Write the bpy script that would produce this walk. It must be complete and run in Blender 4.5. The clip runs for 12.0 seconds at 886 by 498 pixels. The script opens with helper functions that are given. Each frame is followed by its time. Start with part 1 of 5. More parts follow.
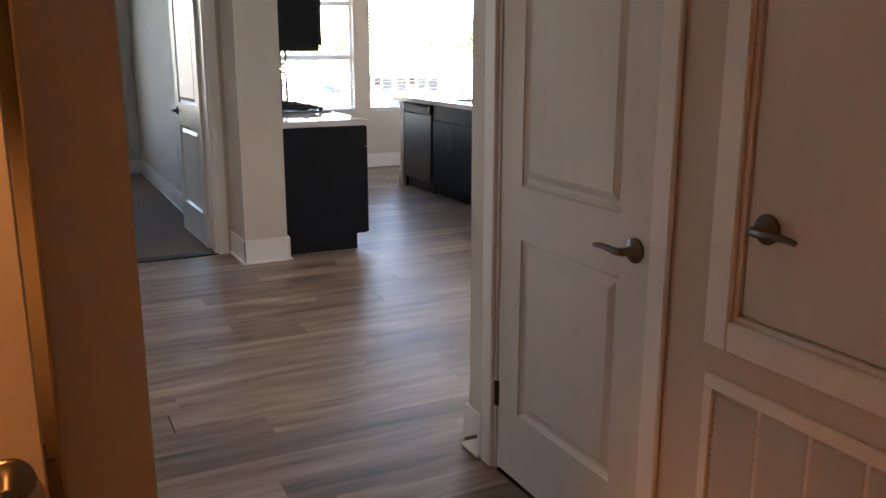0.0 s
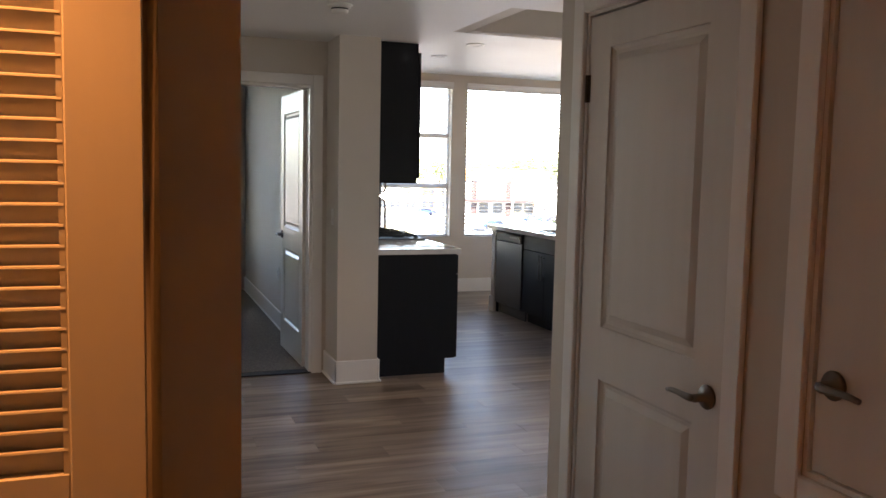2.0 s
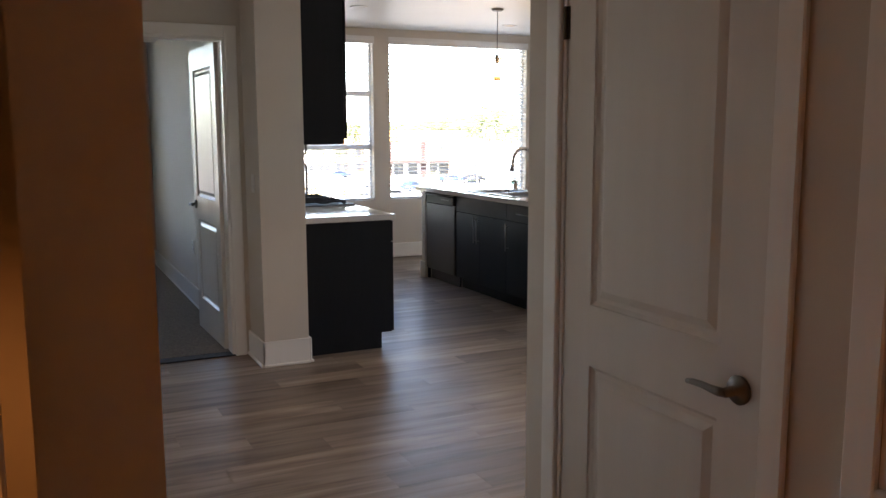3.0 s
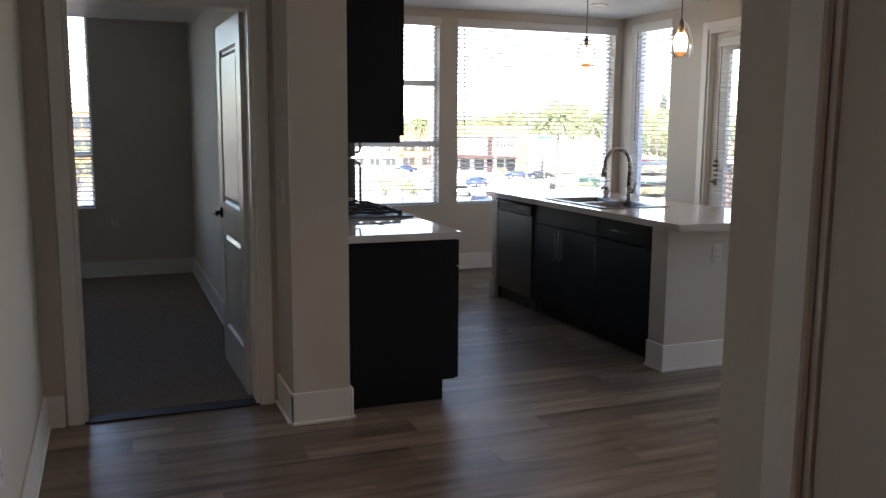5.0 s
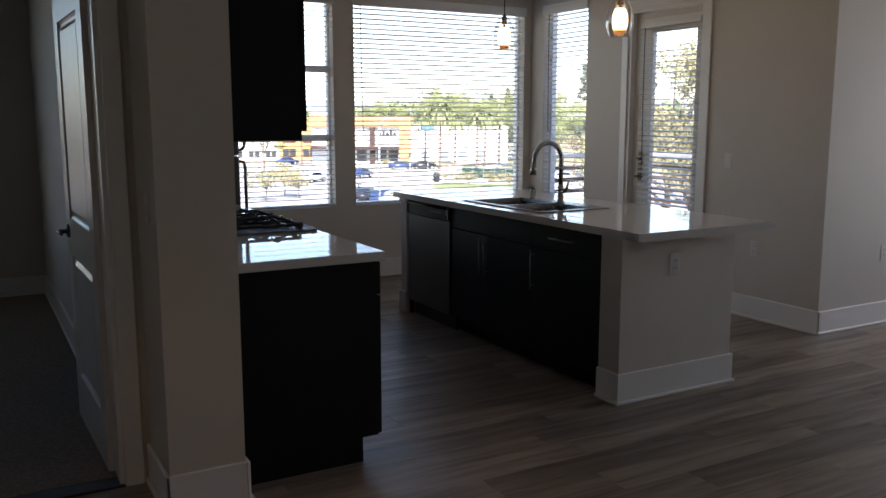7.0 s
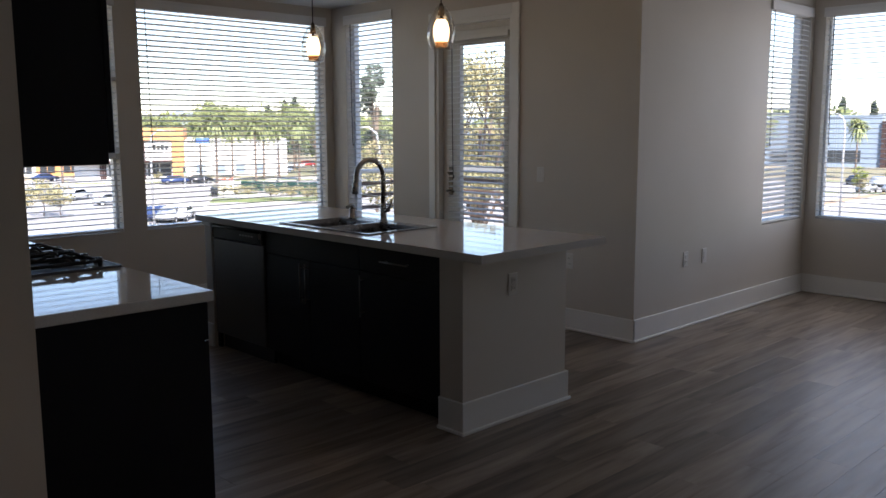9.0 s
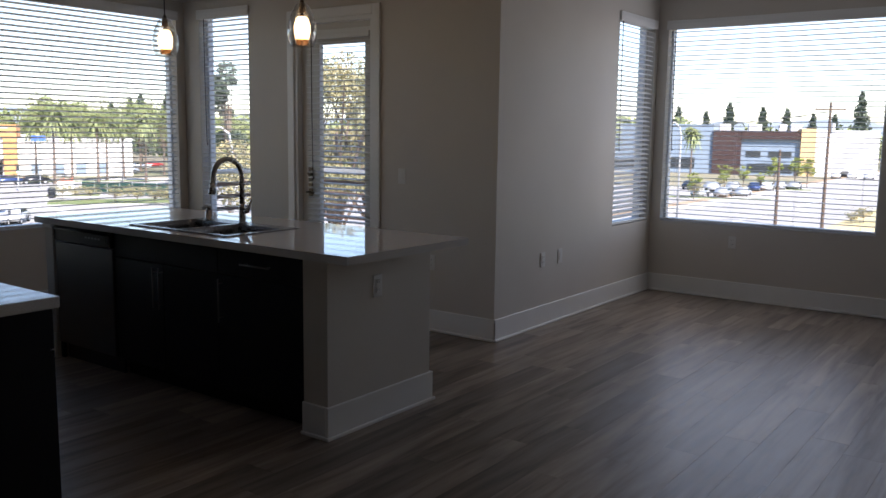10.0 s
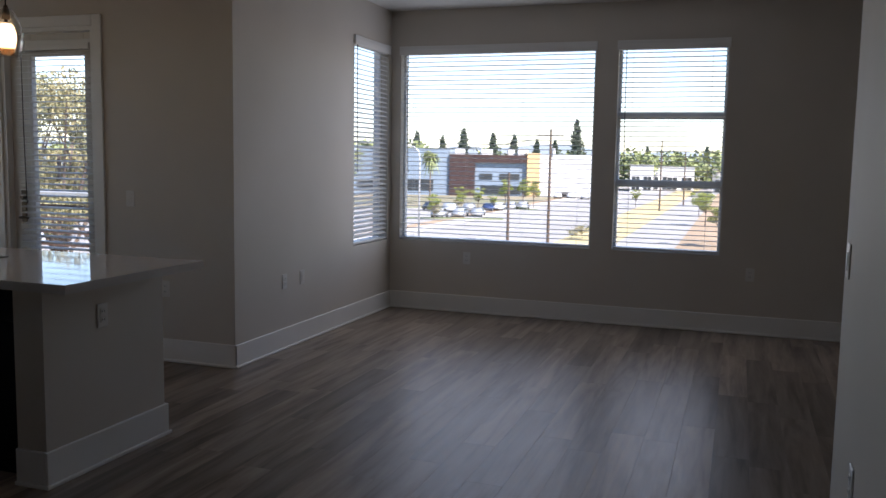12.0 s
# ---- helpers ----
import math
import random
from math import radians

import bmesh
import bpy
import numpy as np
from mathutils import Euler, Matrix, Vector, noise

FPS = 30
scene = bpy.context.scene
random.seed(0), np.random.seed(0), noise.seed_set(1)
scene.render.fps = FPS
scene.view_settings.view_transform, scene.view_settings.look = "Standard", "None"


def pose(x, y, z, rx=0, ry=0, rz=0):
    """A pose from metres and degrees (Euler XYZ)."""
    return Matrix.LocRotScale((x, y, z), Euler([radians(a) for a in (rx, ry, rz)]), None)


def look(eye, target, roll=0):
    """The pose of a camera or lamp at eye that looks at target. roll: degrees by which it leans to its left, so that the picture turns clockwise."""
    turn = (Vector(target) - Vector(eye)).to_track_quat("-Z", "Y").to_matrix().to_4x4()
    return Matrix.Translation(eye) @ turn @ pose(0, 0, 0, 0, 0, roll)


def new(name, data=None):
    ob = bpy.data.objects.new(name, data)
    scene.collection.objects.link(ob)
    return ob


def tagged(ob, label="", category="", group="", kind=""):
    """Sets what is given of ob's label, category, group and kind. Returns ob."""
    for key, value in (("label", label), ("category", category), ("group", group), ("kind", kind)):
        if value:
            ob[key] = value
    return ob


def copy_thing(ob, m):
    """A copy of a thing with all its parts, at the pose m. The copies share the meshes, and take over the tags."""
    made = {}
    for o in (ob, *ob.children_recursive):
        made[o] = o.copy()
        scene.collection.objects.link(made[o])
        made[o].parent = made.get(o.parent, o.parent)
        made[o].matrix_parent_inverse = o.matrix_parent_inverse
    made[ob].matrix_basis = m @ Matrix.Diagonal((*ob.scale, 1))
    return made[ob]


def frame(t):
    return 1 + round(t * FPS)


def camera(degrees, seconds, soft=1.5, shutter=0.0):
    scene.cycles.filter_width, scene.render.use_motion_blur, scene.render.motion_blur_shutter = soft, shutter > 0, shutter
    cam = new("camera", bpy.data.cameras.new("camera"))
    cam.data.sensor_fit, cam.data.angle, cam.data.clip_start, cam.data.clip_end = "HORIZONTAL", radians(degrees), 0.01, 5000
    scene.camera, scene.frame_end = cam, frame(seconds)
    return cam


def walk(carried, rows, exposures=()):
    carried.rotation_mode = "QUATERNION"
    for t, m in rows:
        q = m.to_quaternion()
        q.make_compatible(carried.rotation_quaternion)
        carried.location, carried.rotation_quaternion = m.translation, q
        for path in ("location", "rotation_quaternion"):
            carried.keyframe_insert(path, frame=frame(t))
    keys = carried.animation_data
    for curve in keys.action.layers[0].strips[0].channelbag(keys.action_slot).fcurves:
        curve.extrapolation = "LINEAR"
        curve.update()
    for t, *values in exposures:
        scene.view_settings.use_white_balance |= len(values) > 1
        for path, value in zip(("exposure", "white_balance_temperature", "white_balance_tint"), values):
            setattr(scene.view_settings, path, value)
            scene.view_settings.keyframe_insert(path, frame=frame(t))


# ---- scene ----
cam = camera(55.1, 12.0)
PATH = [
    (0, (0.109, -0.052, 1.433), (0.978, 1.689, 0.968), 0.0),
    (0.5, (0.069, -0.137, 1.495), (0.93, 1.651, 1.244), -0.0),
    (1, (0.053, -0.234, 1.535), (0.824, 1.608, 1.432), 0.5),
    (1.5, (0.05, -0.291, 1.53), (0.766, 1.575, 1.455), 1.1),
    (2, (0.08, -0.191, 1.504), (0.766, 1.678, 1.318), 1.2),
    (2.5, (0.062, 0.058, 1.491), (0.807, 1.902, 1.286), 0.4),
    (3, (0.134, 0.288, 1.484), (0.997, 2.071, 1.209), -0.2),
    (5, (0.596, 1.432, 1.488), (1.32, 3.275, 1.201), 0.4),
    (5.5, (0.686, 1.701, 1.503), (1.355, 3.561, 1.196), 0.9),
    (6, (0.725, 2.008, 1.495), (1.489, 3.841, 1.256), 0.6),
    (6.5, (0.78, 2.206, 1.493), (1.655, 3.979, 1.19), 0.4),
    (8.5, (0.847, 2.76, 1.51), (2.106, 4.294, 1.261), -0.6),
    (9, (0.821, 2.807, 1.516), (2.198, 4.23, 1.234), -0.2),
    (9.5, (0.82, 2.833, 1.504), (2.31, 4.135, 1.213), 0.4),
    (10, (0.821, 2.861, 1.504), (2.42, 4.031, 1.23), 0.8),
    (10.5, (0.844, 2.901, 1.479), (2.536, 3.937, 1.223), 1.0),
    (11, (0.849, 2.882, 1.478), (2.614, 3.788, 1.227), 1.0),
    (11.5, (0.85, 2.851, 1.493), (2.679, 3.63, 1.271), 1.0),
    (12, (0.853, 2.832, 1.484), (2.732, 3.484, 1.273), 1.0),
]
walk(cam, [(t, look(eye, target, roll)) for t, eye, target, roll in PATH],
     [(0.0, 4.5, 6450, 20), (0.5, 4.15, 6550, 20), (1.2, 4.08, 6550, 20), (2.5, 4.05, 6550, 20), (3.2, 3.95, 6450, 20), (4.8, 3.25, 6350, 20), (5.5, 2.95, 6300, 20), (6.0, 2.52, 6300, 20), (6.5, 2.36, 6250, 20), (8.5, 1.95, 6200, 20), (10.0, 1.62, 6100, 20), (12.0, 1.53, 6050, 20)])

# ---- world, sun, lamps ----
world = bpy.data.worlds.new("sky")
scene.world = world
world.use_nodes = True
wn = world.node_tree.nodes
sky = wn.new("ShaderNodeTexSky")
sky.sky_type = "NISHITA"
sky.sun_disc = False
sky.sun_elevation = radians(48)
sky.sun_rotation = radians(202)
sky.air_density, sky.dust_density = 1.0, 0.3
world.node_tree.links.new(sky.outputs[0], wn["Background"].inputs[0])
wn["Background"].inputs[1].default_value = 0.12

sun_data = bpy.data.lights.new("sun", "SUN")
sun_data.energy, sun_data.angle, sun_data.color = 5.0, radians(0.5), (1.0, 0.93, 0.82)
sun = new("sun", sun_data)
sun.matrix_world = look((-25.0, -62.0, 74.3), (0, 0, 0))


def lamp(name, kind, place, energy, color, radius=0.05, target=None, spread=90):
    data = bpy.data.lights.new(name, kind)
    data.energy, data.color, data.shadow_soft_size = energy, color, radius
    ob = new(name, data)
    if kind == "SPOT":
        data.spot_size, data.spot_blend = radians(spread), 0.6
        ob.matrix_world = look(place, target)
    else:
        ob.location = place
    return ob


def sky_lamp(name, place, width, height, watts, color):
    d = bpy.data.lights.new(name, "AREA")
    d.shape, d.size, d.size_y, d.energy, d.color = "RECTANGLE", height, width, watts, color
    ob = new(name, d)
    ob.location = place
    ob.rotation_euler = (0, radians(90), 0)
    return ob


WARM = (1.0, 0.36, 0.08)
lamp("entry_lamp", "SPOT", (-0.36, 0.88, 2.36), 5.3, WARM, 0.05, (-0.48, 0.86, 0), 108)
for py in (6.40, 7.65):
    lamp("pendant_lamp", "POINT", (4.29, py, 2.05), 0.12, (1.0, 0.74, 0.48), 0.025)
lamp("hall_lamp", "SPOT", (1.20, 4.15, 2.375), 1.2, (1.0, 0.54, 0.24), 0.05, (1.20, 4.16, 0), 104)

# area lamps added inside the two living room windows to boost their sky light
for wy, wl in ((5.06, 1.80), (3.45, 0.85)):
    sky_lamp("window_fill_lamp", (8.60, wy, 1.58), wl, 1.7, 1.85 * wl, (0.94, 0.97, 1.0))

# ---- materials ----


def material(name, color, rough=0.5, metal=0.0, color2=None, scale=8.0, bump=0.0, bump_scale=200.0, stretch=(1, 1, 1),
             spec=0.5, rough2=None, rand=0.0, detail=4.0, coat=0.0):
    m = bpy.data.materials.new(name)
    m.use_nodes = True
    nt = m.node_tree
    n, l = nt.nodes, nt.links
    b = n["Principled BSDF"]
    b.inputs["Metallic"].default_value = metal
    b.inputs["Specular IOR Level"].default_value = spec
    b.inputs["Coat Weight"].default_value = coat
    co = n.new("ShaderNodeTexCoord")
    mp = n.new("ShaderNodeMapping")
    mp.inputs["Scale"].default_value = stretch
    l.new(co.outputs["Object"], mp.inputs[0])
    tx = n.new("ShaderNodeTexNoise")
    tx.inputs["Scale"].default_value, tx.inputs["Detail"].default_value = scale, detail
    l.new(mp.outputs[0], tx.inputs["Vector"])
    ramp = n.new("ShaderNodeValToRGB")
    c2 = color2 or tuple(c * 0.9 for c in color)
    ramp.color_ramp.elements[0].color, ramp.color_ramp.elements[1].color = (*color, 1), (*c2, 1)
    ramp.color_ramp.elements[0].position, ramp.color_ramp.elements[1].position = 0.35, 0.68
    l.new(tx.outputs["Fac"], ramp.inputs[0])
    out = ramp.outputs[0]
    if rand:
        info = n.new("ShaderNodeObjectInfo")
        hsv = n.new("ShaderNodeHueSaturation")
        mr = n.new("ShaderNodeMapRange")
        mr.inputs["To Min"].default_value, mr.inputs["To Max"].default_value = 1 - rand, 1 + rand
        l.new(info.outputs["Random"], mr.inputs["Value"])
        l.new(mr.outputs[0], hsv.inputs["Value"])
        l.new(out, hsv.inputs["Color"])
        out = hsv.outputs[0]
    l.new(out, b.inputs["Base Color"])
    rr = n.new("ShaderNodeMapRange")
    rr.inputs["To Min"].default_value = rough
    rr.inputs["To Max"].default_value = rough2 if rough2 is not None else min(1, rough * 1.25)
    l.new(tx.outputs["Fac"], rr.inputs["Value"])
    l.new(rr.outputs[0], b.inputs["Roughness"])
    if bump:
        t2 = n.new("ShaderNodeTexNoise")
        t2.inputs["Scale"].default_value, t2.inputs["Detail"].default_value = bump_scale, 3
        l.new(mp.outputs[0], t2.inputs["Vector"])
        bp = n.new("ShaderNodeBump")
        bp.inputs["Strength"].default_value, bp.inputs["Distance"].default_value = bump, 0.002
        l.new(t2.outputs["Fac"], bp.inputs["Height"])
        l.new(bp.outputs[0], b.inputs["Normal"])
    return m


def glass(name, tint=(1, 1, 1), base=0.025, power=4.0):
    m = bpy.data.materials.new(name)
    m.use_nodes = True
    n, l = m.node_tree.nodes, m.node_tree.links
    n.remove(n["Principled BSDF"])
    tr, gl, mix, fr, pw, ad = (n.new(k) for k in ("ShaderNodeBsdfTransparent", "ShaderNodeBsdfGlossy", "ShaderNodeMixShader", "ShaderNodeLayerWeight", "ShaderNodeMath", "ShaderNodeMath"))
    tr.inputs[0].default_value = (*tint, 1)
    gl.inputs["Roughness"].default_value = 0.02
    pw.operation, ad.operation = "POWER", "MULTIPLY_ADD"
    pw.inputs[1].default_value = power
    ad.inputs[1].default_value, ad.inputs[2].default_value = 0.7, base
    fr.inputs["Blend"].default_value = 0.5
    l.new(fr.outputs["Facing"], pw.inputs[0])
    l.new(pw.outputs[0], ad.inputs[0])
    l.new(ad.outputs[0], mix.inputs[0])
    l.new(tr.outputs[0], mix.inputs[1])
    l.new(gl.outputs[0], mix.inputs[2])
    l.new(mix.outputs[0], n["Material Output"].inputs[0])
    return m


def glow(name, color, strength):
    m = bpy.data.materials.new(name)
    m.use_nodes = True
    b = m.node_tree.nodes["Principled BSDF"]
    b.inputs["Base Color"].default_value = (0.8, 0.75, 0.65, 1)
    b.inputs["Emission Color"].default_value = (*color, 1)
    b.inputs["Emission Strength"].default_value = strength
    return m


def plank_material():
    m = bpy.data.materials.new("vinyl plank")
    m.use_nodes = True
    n, l = m.node_tree.nodes, m.node_tree.links
    b = n["Principled BSDF"]
    geo, info, wmap = n.new("ShaderNodeTexCoord"), n.new("ShaderNodeObjectInfo"), n.new("ShaderNodeMapping")
    isl = n.new("ShaderNodeNewGeometry")
    addr = n.new("ShaderNodeMath")
    l.new(info.outputs["Random"], addr.inputs[0])
    l.new(isl.outputs["Random Per Island"], addr.inputs[1])
    comb = n.new("ShaderNodeCombineXYZ")
    mul = n.new("ShaderNodeMath")
    mul.operation = "MULTIPLY"
    mul.inputs[1].default_value = 37.0
    l.new(addr.outputs[0], mul.inputs[0])
    l.new(mul.outputs[0], comb.inputs[0])
    l.new(mul.outputs[0], comb.inputs[1])
    l.new(geo.outputs["Object"], wmap.inputs["Vector"])
    l.new(comb.outputs[0], wmap.inputs["Location"])
    wmap.inputs["Scale"].default_value = (0.75, 7.5, 7.5)
    n1, n2 = n.new("ShaderNodeTexNoise"), n.new("ShaderNodeTexNoise")
    n1.inputs["Scale"].default_value, n1.inputs["Detail"].default_value, n1.inputs["Distortion"].default_value = 1.7, 5, 0.6
    n2.inputs["Scale"].default_value, n2.inputs["Detail"].default_value = 5, 5
    l.new(wmap.outputs[0], n1.inputs["Vector"])
    l.new(wmap.outputs[0], n2.inputs["Vector"])
    mix = n.new("ShaderNodeMix")
    mix.inputs[0].default_value = 0.28
    l.new(n1.outputs["Fac"], mix.inputs[2])
    l.new(n2.outputs["Fac"], mix.inputs[3])
    ramp = n.new("ShaderNodeValToRGB")
    e = ramp.color_ramp.elements
    e[0].position, e[0].color = 0.36, (0.120, 0.090, 0.068, 1)
    e[1].position, e[1].color = 0.68, (0.36, 0.298, 0.238, 1)
    mid = e.new(0.5)
    mid.color = (0.245, 0.194, 0.150, 1)
    l.new(mix.outputs[0], ramp.inputs[0])
    hsv, mr = n.new("ShaderNodeHueSaturation"), n.new("ShaderNodeMapRange")
    fr = n.new("ShaderNodeMath")
    fr.operation = "FRACT"
    l.new(addr.outputs[0], fr.inputs[0])
    l.new(fr.outputs[0], mr.inputs["Value"])
    mr.inputs["To Min"].default_value, mr.inputs["To Max"].default_value = 0.62, 1.28
    l.new(mr.outputs[0], hsv.inputs["Value"])
    l.new(ramp.outputs[0], hsv.inputs["Color"])
    l.new(hsv.outputs[0], b.inputs["Base Color"])
    r2 = n.new("ShaderNodeMapRange")
    r2.inputs["To Min"].default_value, r2.inputs["To Max"].default_value = 0.30, 0.44
    l.new(n2.outputs["Fac"], r2.inputs["Value"])
    l.new(r2.outputs[0], b.inputs["Roughness"])
    bp = n.new("ShaderNodeBump")
    bp.inputs["Strength"].default_value, bp.inputs["Distance"].default_value = 0.25, 0.001
    l.new(n2.outputs["Fac"], bp.inputs["Height"])
    l.new(bp.outputs[0], b.inputs["Normal"])
    return m


PAINT = material("greige wall paint", (0.65, 0.60, 0.53), 0.6, color2=(0.625, 0.575, 0.505), scale=1.5, bump=0.12, bump_scale=420)
CEIL = material("white ceiling paint", (0.80, 0.79, 0.76), 0.42, color2=(0.77, 0.76, 0.73), scale=1.2, bump=0.12, bump_scale=350, spec=0.4)
TRIM = material("white semi-gloss trim", (0.86, 0.85, 0.82), 0.28, color2=(0.83, 0.82, 0.78), scale=2.0)
DOOR = material("white door paint", (0.70, 0.67, 0.62), 0.27, color2=(0.67, 0.64, 0.59), scale=2.5, bump=0.05, bump_scale=90, stretch=(6, 6, 0.6))
PLANK = plank_material()
SUBFLOOR = material("dark joint", (0.05, 0.035, 0.025), 0.8)
CARPET = material("grey beige carpet", (0.27, 0.235, 0.20), 0.95, color2=(0.18, 0.155, 0.13), scale=60, bump=1.0, bump_scale=320, spec=0.1, detail=8)
ESPRESSO = material("espresso cabinet", (0.0030, 0.0037, 0.0066), 0.45, color2=(0.0046, 0.0054, 0.0088), scale=9, stretch=(8, 8, 0.7), bump=0.06, bump_scale=60, spec=0.28)
QUARTZ = material("white quartz", (0.72, 0.70, 0.67), 0.03, color2=(0.65, 0.63, 0.60), scale=160, detail=2, rough2=0.05)
STEEL = material("brushed stainless", (0.17, 0.17, 0.175), 0.32, 1.0, color2=(0.14, 0.14, 0.145), scale=14, stretch=(1, 40, 40), rough2=0.42)
SINKST = material("sink stainless", (0.24, 0.235, 0.23), 0.24, 1.0, scale=20, stretch=(30, 1, 1))
NICKEL = material("satin nickel", (0.22, 0.205, 0.19), 0.30, 1.0, scale=20)
FAUCET = material("brushed faucet nickel", (0.46, 0.45, 0.43), 0.24, 1.0, scale=20)
CHROME = material("polished chrome", (0.62, 0.62, 0.63), 0.10, 1.0, scale=12)
BLACK = material("black enamel", (0.012, 0.012, 0.013), 0.30, color2=(0.018, 0.018, 0.018), scale=30)
PANEL = material("matte black panel", (0.008, 0.008, 0.009), 0.42, scale=30, spec=0.2)
IRON = material("cast iron", (0.014, 0.014, 0.014), 0.55, bump=0.3, bump_scale=300)
PLASTIC = material("white plastic plate", (0.78, 0.76, 0.72), 0.35, scale=5)
DUCT = material("grey duct lining", (0.6, 0.59, 0.57), 0.7, scale=8)
SLOT = material("dark slot", (0.03, 0.03, 0.03), 0.6)
BLIND = material("white blind slat", (0.84, 0.83, 0.80), 0.42, color2=(0.77, 0.76, 0.73), scale=5, stretch=(0.3, 8, 8))
VINYL = material("white window vinyl", (0.78, 0.78, 0.78), 0.35, scale=4)
GLASS = glass("window glass", (0.99, 1.0, 0.995))
CLEAR = glass("clear pendant glass", (0.97, 0.96, 0.94), 0.05, 2.2)
BULB = glow("lit frosted bulb", (1.0, 0.68, 0.34), 1.3)
AMBER = glass("amber glass", (0.96, 0.80, 0.64), 0.05, 3.0)
CANLIT = glow("lit can lens", (1.0, 0.58, 0.28), 0.05)
CORD = material("dark cord", (0.02, 0.018, 0.016), 0.6)
BRASS = material("aged bronze", (0.10, 0.08, 0.06), 0.35, 1.0, scale=30)
ASPHALT = material("asphalt", (0.22, 0.21, 0.20), 0.9, color2=(0.29, 0.28, 0.265), scale=0.35, bump=0.3, bump_scale=30)
LAND = material("dry land", (0.23, 0.19, 0.13), 0.95, color2=(0.13, 0.13, 0.07), scale=0.03, detail=8)
CONCRETE = material("concrete walk", (0.42, 0.40, 0.37), 0.85, color2=(0.34, 0.33, 0.31), scale=0.8)
GRASS = material("planting", (0.085, 0.12, 0.035), 0.9, color2=(0.14, 0.15, 0.05), scale=1.4, detail=6)
DIRT = material("dry dirt", (0.30, 0.21, 0.13), 0.95, color2=(0.22, 0.16, 0.10), scale=0.08, detail=8)
MARK = material("white road paint", (0.7, 0.7, 0.67), 0.7, scale=3)
STUCCO_W = material("white stucco", (0.66, 0.64, 0.61), 0.85, color2=(0.60, 0.585, 0.56), scale=0.6)
STUCCO_O = material("orange stucco", (0.50, 0.25, 0.10), 0.85, color2=(0.46, 0.23, 0.09), scale=0.6)
STUCCO_B = material("brown stucco", (0.038, 0.019, 0.017), 0.8, color2=(0.046, 0.024, 0.021), scale=0.8)
STUCCO_G = material("blue grey stucco", (0.20, 0.25, 0.31), 0.85, color2=(0.18, 0.225, 0.28), scale=0.8)
STUCCO_Y = material("ochre stucco", (0.58, 0.40, 0.20), 0.85, scale=0.8)
DARKWIN = material("dark glazing", (0.03, 0.035, 0.04), 0.15, scale=2)
ROOFM = material("flat roof", (0.40, 0.39, 0.37), 0.9, scale=0.5)
LEAF = material("leaves", (0.13, 0.165, 0.06), 0.6, color2=(0.23, 0.245, 0.095), scale=0.9, detail=3)
LEAF_D = material("conifer needles", (0.055, 0.078, 0.05), 0.7, color2=(0.095, 0.115, 0.075), scale=0.9)
LEAF_Y = material("dry foliage", (0.30, 0.255, 0.13), 0.7, color2=(0.16, 0.165, 0.08), scale=0.9)
LEAF_B = material("bright young leaves", (0.26, 0.28, 0.06), 0.6, color2=(0.18, 0.22, 0.05), scale=0.9)
SCREEN = material("green fence screen", (0.05, 0.14, 0.11), 0.8, color2=(0.04, 0.11, 0.09), scale=0.6)
VERGE = material("dry yellow verge", (0.42, 0.33, 0.17), 0.95, color2=(0.33, 0.28, 0.13), scale=0.12, detail=8)
# distance haze is put into this blue-grey colour
HILL = material("haze-tinted far hills", (0.20, 0.23, 0.25), 1.0, color2=(0.17, 0.20, 0.21), scale=0.004)
SIGNBLUE = material("blue sign paint", (0.05, 0.12, 0.42), 0.5)
SIGNGREEN = glow("green signal lens", (0.1, 1.0, 0.6), 1.5)
BRICKRED = material("red flowers", (0.45, 0.10, 0.06), 0.8, color2=(0.30, 0.12, 0.06), scale=2.0)
WAND = material("dark wand", (0.05, 0.045, 0.04), 0.5)
BARK = material("bark", (0.11, 0.08, 0.06), 0.9, color2=(0.17, 0.13, 0.10), scale=3, bump=0.5, bump_scale=12)
POLEWOOD = material("pole timber", (0.10, 0.07, 0.05), 0.9, scale=3)
GALV = material("galvanised pole", (0.55, 0.55, 0.55), 0.45, 0.6, scale=3)
TYRE = material("tyre rubber", (0.02, 0.02, 0.02), 0.85)
RAILBROWN = material("balcony timber", (0.10, 0.06, 0.045), 0.7, color2=(0.14, 0.09, 0.07), scale=4, stretch=(1, 8, 8))
EXTWALL = material("exterior stucco", (0.50, 0.45, 0.38), 0.85, scale=1.2, bump=0.3, bump_scale=80)
CARPAINTS = [material("car paint %s" % k, c, 0.22, 0.3, scale=1, coat=0.6) for k, c in
             (("blue", (0.03, 0.05, 0.13)), ("white", (0.7, 0.7, 0.7)), ("silver", (0.4, 0.41, 0.42)), ("red", (0.30, 0.03, 0.025)), ("black", (0.02, 0.02, 0.022)))]

# ---- mesh helpers ----


def add_box(bm, x0, y0, z0, x1, y1, z1, bevel=0.0):
    r = bmesh.ops.create_cube(bm, size=1.0, matrix=Matrix.Translation(((x0 + x1) / 2, (y0 + y1) / 2, (z0 + z1) / 2)) @
                              Matrix.Diagonal((abs(x1 - x0), abs(y1 - y0), abs(z1 - z0), 1)))
    if bevel:
        edges = list({e for v in r["verts"] for e in v.link_edges})
        bmesh.ops.bevel(bm, geom=edges, offset=bevel, segments=1, profile=0.5, affect="EDGES")
    return bm


def box(x0, y0, z0, x1, y1, z1, bevel=0.0):
    return add_box(bmesh.new(), x0, y0, z0, x1, y1, z1, bevel)


def boxes(rows, bevel=0.0):
    bm = bmesh.new()
    for r in rows:
        add_box(bm, *r, bevel)
    return bm


